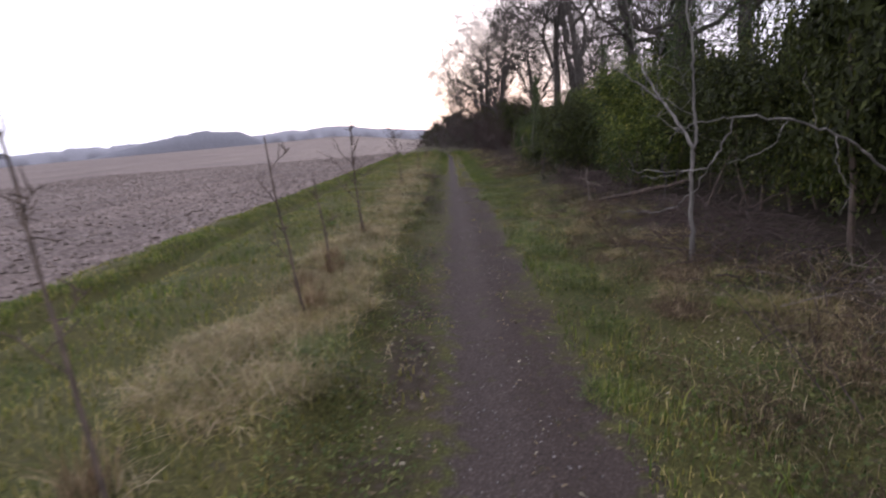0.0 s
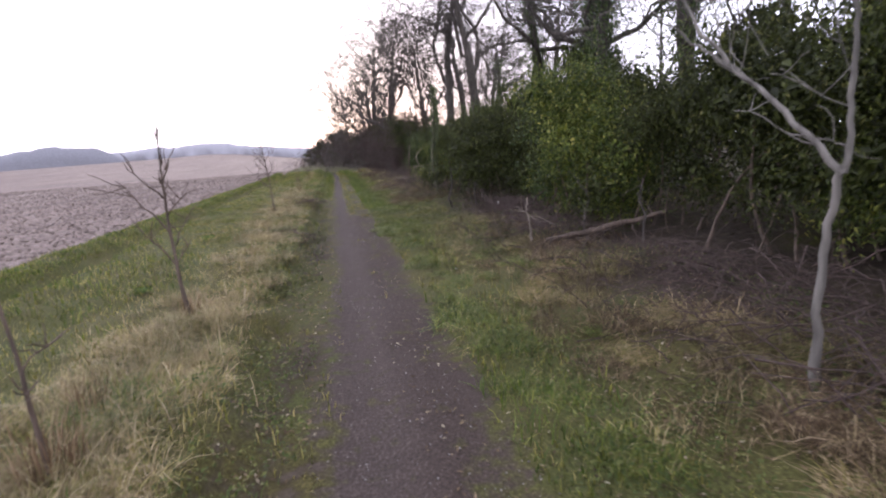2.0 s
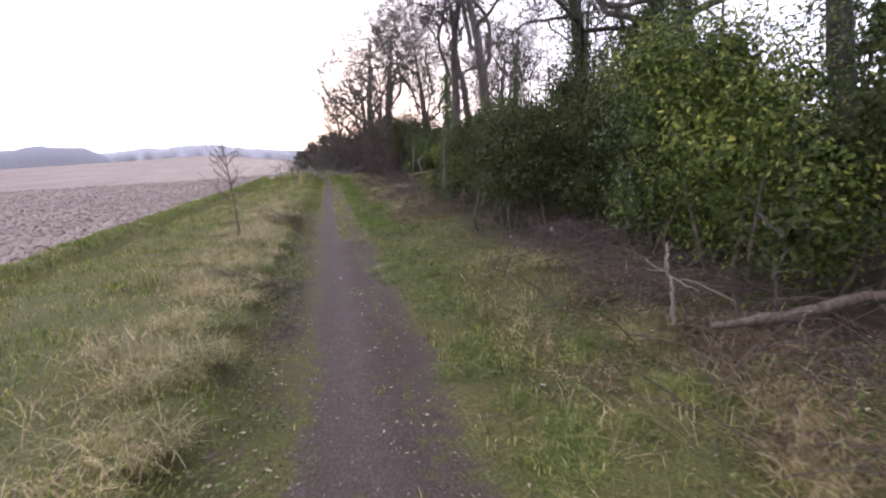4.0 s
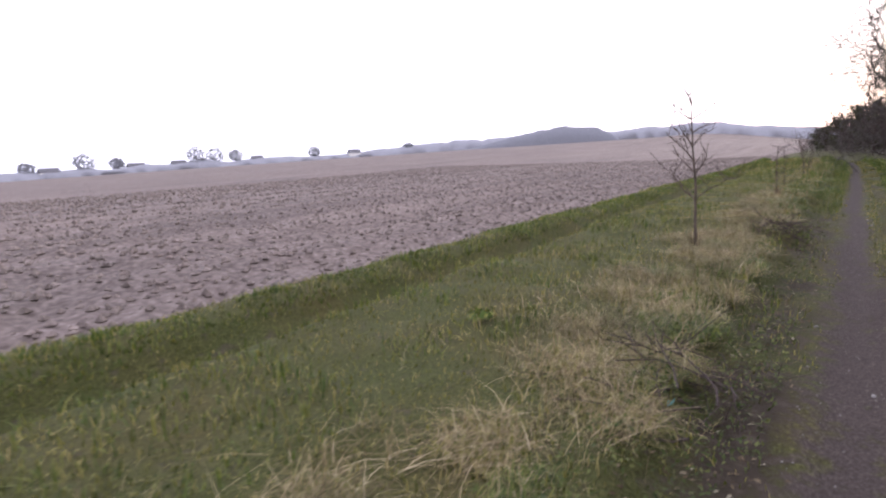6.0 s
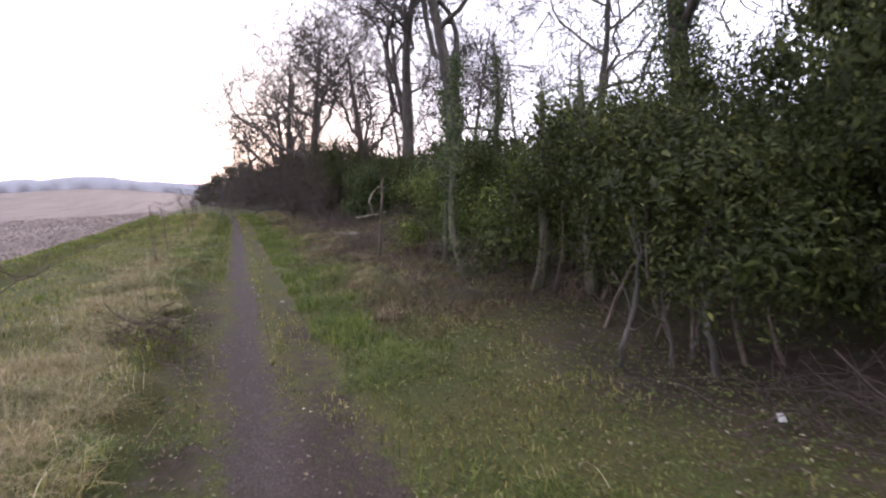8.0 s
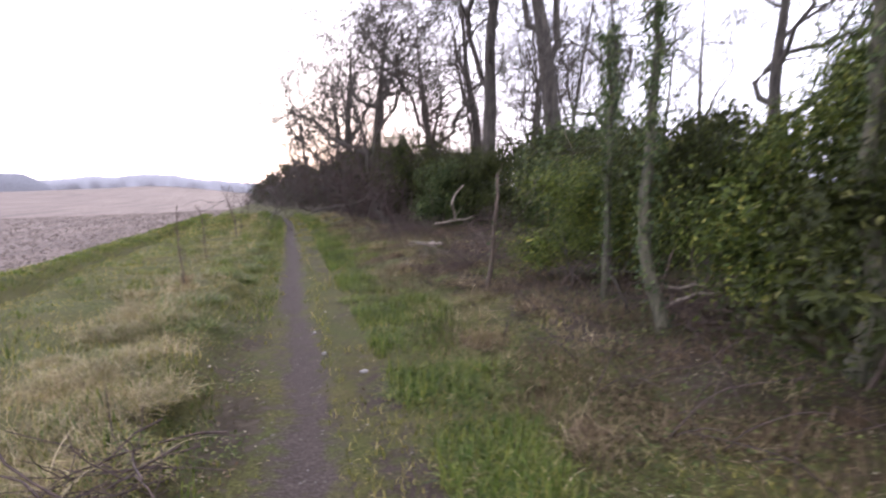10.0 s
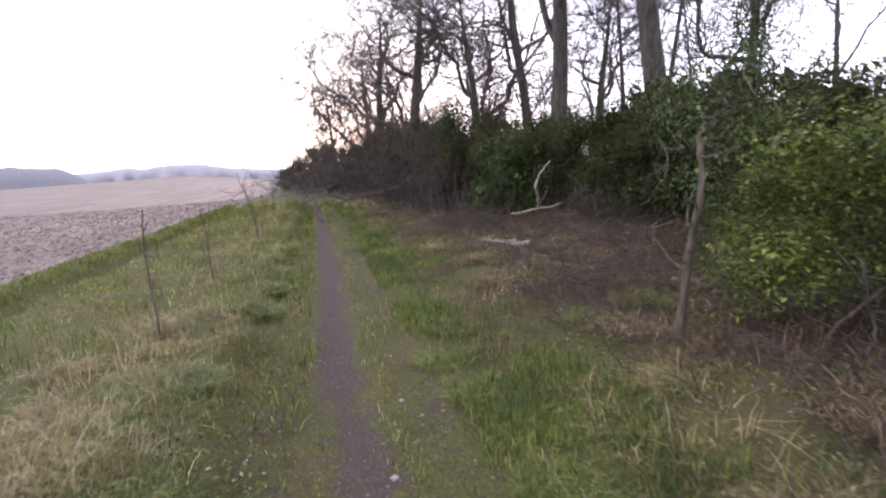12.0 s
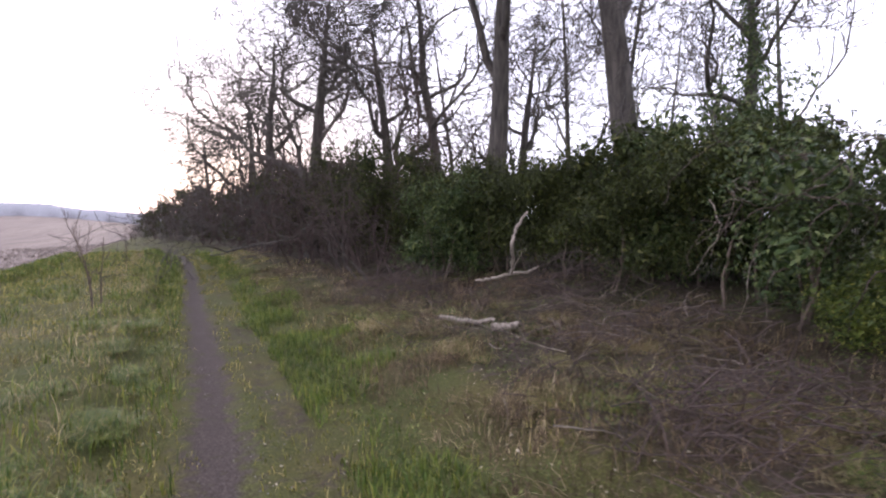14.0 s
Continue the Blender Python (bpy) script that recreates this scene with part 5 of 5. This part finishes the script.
def build_small_things():
    teal = woody("plastic_teal", (0.02, 0.16, 0.15), (0.05, 0.25, 0.23), 20, 0.5)
    pale = woody("paper_dirty_white", (0.28, 0.27, 0.25), (0.48, 0.47, 0.45), 20, 0.8)
    scrap_thing(-0.78, 12.75, ground_z(-0.78, 12.75) + 0.02, 0.07, teal, 1, "small teal scrap of plastic in the grass", "plastic_scrap", "litter")
    scrap_thing(3.05, 15.15, ground_z(3.05, 15.15) + 0.04, 0.06, pale, 2, "small dirty white scrap beside brushwood", "paper_scrap", "litter")
    scrap_thing(3.3, 14.05, ground_z(3.3, 14.05) + 0.24, 0.06, pale, 3, "small dirty white scrap on brushwood", "paper_scrap", "litter")
    scrap_thing(1.38, 9.78, ground_z(1.38, 9.78) + 0.03, 0.05, pale, 4, "small pale scrap on the grassy bank", "paper_scrap", "litter")
    # dark low weeds in the verge
    rng = np.random.default_rng(33)
    for x, y, s in ((-2.35, 13.2, 0.9), (-2.2, 9.4, 0.7), (-2.6, 21.9, 0.7)):
        n = 160
        a, d = rng.uniform(0, 6.28, n), 0.13 * s * rng.uniform(0, 1, n) ** 0.6
        c = np.stack([np.cos(a) * d, np.sin(a) * d, 0.03 + 0.07 * s * rng.uniform(0, 1, n)], 1)
        ob = tagged(new("weed_clump"), "low dark green weed clump in the grass", "weed", "weeds in the verge")
        part("foliage", leaves_mesh("foliage", rng, c, np.stack([np.cos(a), np.sin(a), 1 + 0 * a], 1), FRESH_GRASS, 0.028), ob)
        place(ob, x, y, 0, 1, 0.0)


build_small_things()


# ---- the distance ----
def far_z(x, y):
    return float(height(x, y))


def build_distance():
    rng = np.random.default_rng(21)
    # hedgerows and woods along the far side of the field
    az = np.arange(-4, 104, 0.12)
    a = np.radians(az)
    tall = 8.2 + 1.0 * vnoise(az, az * 0, 4.0, 41) + 0.7 * vnoise(az, az * 0, 0.9, 42) + 0.35 * vnoise(az, az * 0, 0.3, 44)
    tall = tall * (1 - 0.5 * step(34, 48, az)) * (0.85 + 0.3 * step(40, 50, az) * vnoise(az, az * 0, 2.5, 43))
    rows = []
    for out, up in ((0, -0.05), (1, 0.45), (5, 0.85), (11, 1.0), (20, 0.6), (30, -0.05)):
        dist = 430 - 1.2 * az + out + 2.0 * vnoise(az, az * 0 + out, 0.7, 45)
        x, y = -np.sin(a) * dist, np.cos(a) * dist
        rows.append(np.stack([x, y, height(x, y) + up * tall], 1))
    n = len(az)
    p, q = np.meshgrid(np.arange(5), np.arange(n - 1), indexing="ij")
    k = p * n + q
    f = np.stack([k, k + 1, k + n + 1, k + n], -1).reshape(-1, 4)
    stuff("far_woods", mesh_from("far_woods", np.concatenate(rows), f, FAR_WOOD_HAZED, True), "hazy line of hedgerows and woods beyond the field", "woods")
    # a wooded hill
    xs, ys = np.meshgrid(np.linspace(-1, 1, 46), np.linspace(-1, 1, 20))
    a0, dist = radians(27.0), 392
    cx, cy = -math.sin(a0) * dist, math.cos(a0) * dist
    prof = np.clip(1 - np.abs(xs - 0.45 * (1 - xs ** 2)) ** 2.2, 0, 1) ** 0.8 * np.clip(1 - ys ** 2, 0, 1) ** 0.5
    X = cx + math.cos(a0) * xs * 57 - math.sin(a0) * ys * 12
    Y = cy + math.sin(a0) * xs * 57 + math.cos(a0) * ys * 12
    Z = height(X, Y) - 1 + prof * (12.2 + 1.0 * vnoise(X, Y, 5, 51))
    i, j = np.meshgrid(np.arange(19), np.arange(45), indexing="ij")
    k = i * 46 + j
    f = np.stack([k, k + 1, k + 47, k + 46], -1).reshape(-1, 4)
    me = mesh_from("wooded_hill", np.stack([X, Y, Z], -1).reshape(-1, 3), f, NEAR_WOOD_HAZED, True)
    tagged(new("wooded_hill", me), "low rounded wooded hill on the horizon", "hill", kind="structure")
    # single trees on the far skyline
    for az, dist, tall in ((78, 345, 11), (73.5, 352, 9), (69.5, 356, 12), (67, 362, 9), (60.5, 366, 13), (58.8, 370, 12), (57, 372, 10), (49.5, 380, 9), (40, 390, 8), (84, 340, 12), (90, 335, 11)):
        a = radians(az)
        x, y = -math.sin(a) * dist, math.cos(a) * dist
        ob = tagged(new("far_tree"), "distant round-headed tree on the field skyline", "tree", "far trees")
        t = Tubes()
        t.add([(0, 0, -0.5), (0, 0.1, tall * 0.3), (0.2, 0, tall * 0.6)], (0.4, 0.3, 0.15), 6)
        part("trunk", t.mesh("trunk", BARK), ob)
        n = 420
        d = rng.normal(0, 1, (n, 3))
        d /= np.linalg.norm(d, axis=1, keepdims=True)
        c = d * rng.uniform(0.5, 1, (n, 1)) ** 0.5 * (tall * 0.45, tall * 0.45, tall * 0.36) * (1 + 0.25 * vnoise(d[:, 0] * 2, d[:, 1] * 2 + d[:, 2], 0.8, int(az)))[:, None] + (0, 0, tall * 0.62)
        part("crown", leaves_mesh("crown", rng, c, d, NEAR_WOOD_HAZED, 0.9, 0.6, 0.0), ob)
        ob.location = (x, y, far_z(x, y))
    # a thin mast
    a = radians(17.6)
    x, y = -math.sin(a) * 820, math.cos(a) * 820
    mast = tagged(new("radio_mast"), "thin distant mast on the horizon", "mast")
    t = Tubes()
    t.add([(0, 0, -1), (0, 0, 22), (0, 0, 40)], (0.7, 0.5, 0.2), 5)
    part("pole", t.mesh("pole", BARK), mast)
    mast.location = (x, y, far_z(x, y))
    # small pale houses among far trees
    for az, dist, w in ((65.5, 360, 9), (62.0, 365, 8), (55.0, 372, 7), (45.5, 380, 8), (72.0, 350, 9)):
        a = radians(az)
        x, y = -math.sin(a) * dist, math.cos(a) * dist
        ob = tagged(new("house"), "small pale distant house with a dark pitched roof", "house", "far houses")
        ob.matrix_basis = Matrix.LocRotScale((x, y, far_z(x, y) - 0.1), Euler((0, 0, a + 0.3)), None)
        bm = bmesh.new()
        bmesh.ops.create_cube(bm, size=1, matrix=Matrix.LocRotScale((0, 0, 1.6), None, (w, 6, 3.2)))
        me = bpy.data.meshes.new("wall")
        bm.to_mesh(me)
        me.materials.append(HOUSE_WALL)
        part("wall", me, ob)
        v = [(-w / 2 - 0.3, -3.3, 3.1), (w / 2 + 0.3, -3.3, 3.1), (w / 2 + 0.3, 3.3, 3.1), (-w / 2 - 0.3, 3.3, 3.1), (-w / 2, 0, 5.6), (w / 2, 0, 5.6)]
        me = bpy.data.meshes.new("roof")
        me.from_pydata(v, [], [(0, 1, 5, 4), (2, 3, 4, 5), (1, 2, 5), (3, 0, 4), (3, 2, 1, 0)])
        me.materials.append(ROOF)
        part("roof", me, ob)


HOUSE_WALL = woody("house_plaster_pale", (0.6, 0.58, 0.54), (0.75, 0.73, 0.7), 3)
ROOF = woody("roof_slate", (0.08, 0.08, 0.09), (0.16, 0.15, 0.16), 3)
build_distance()
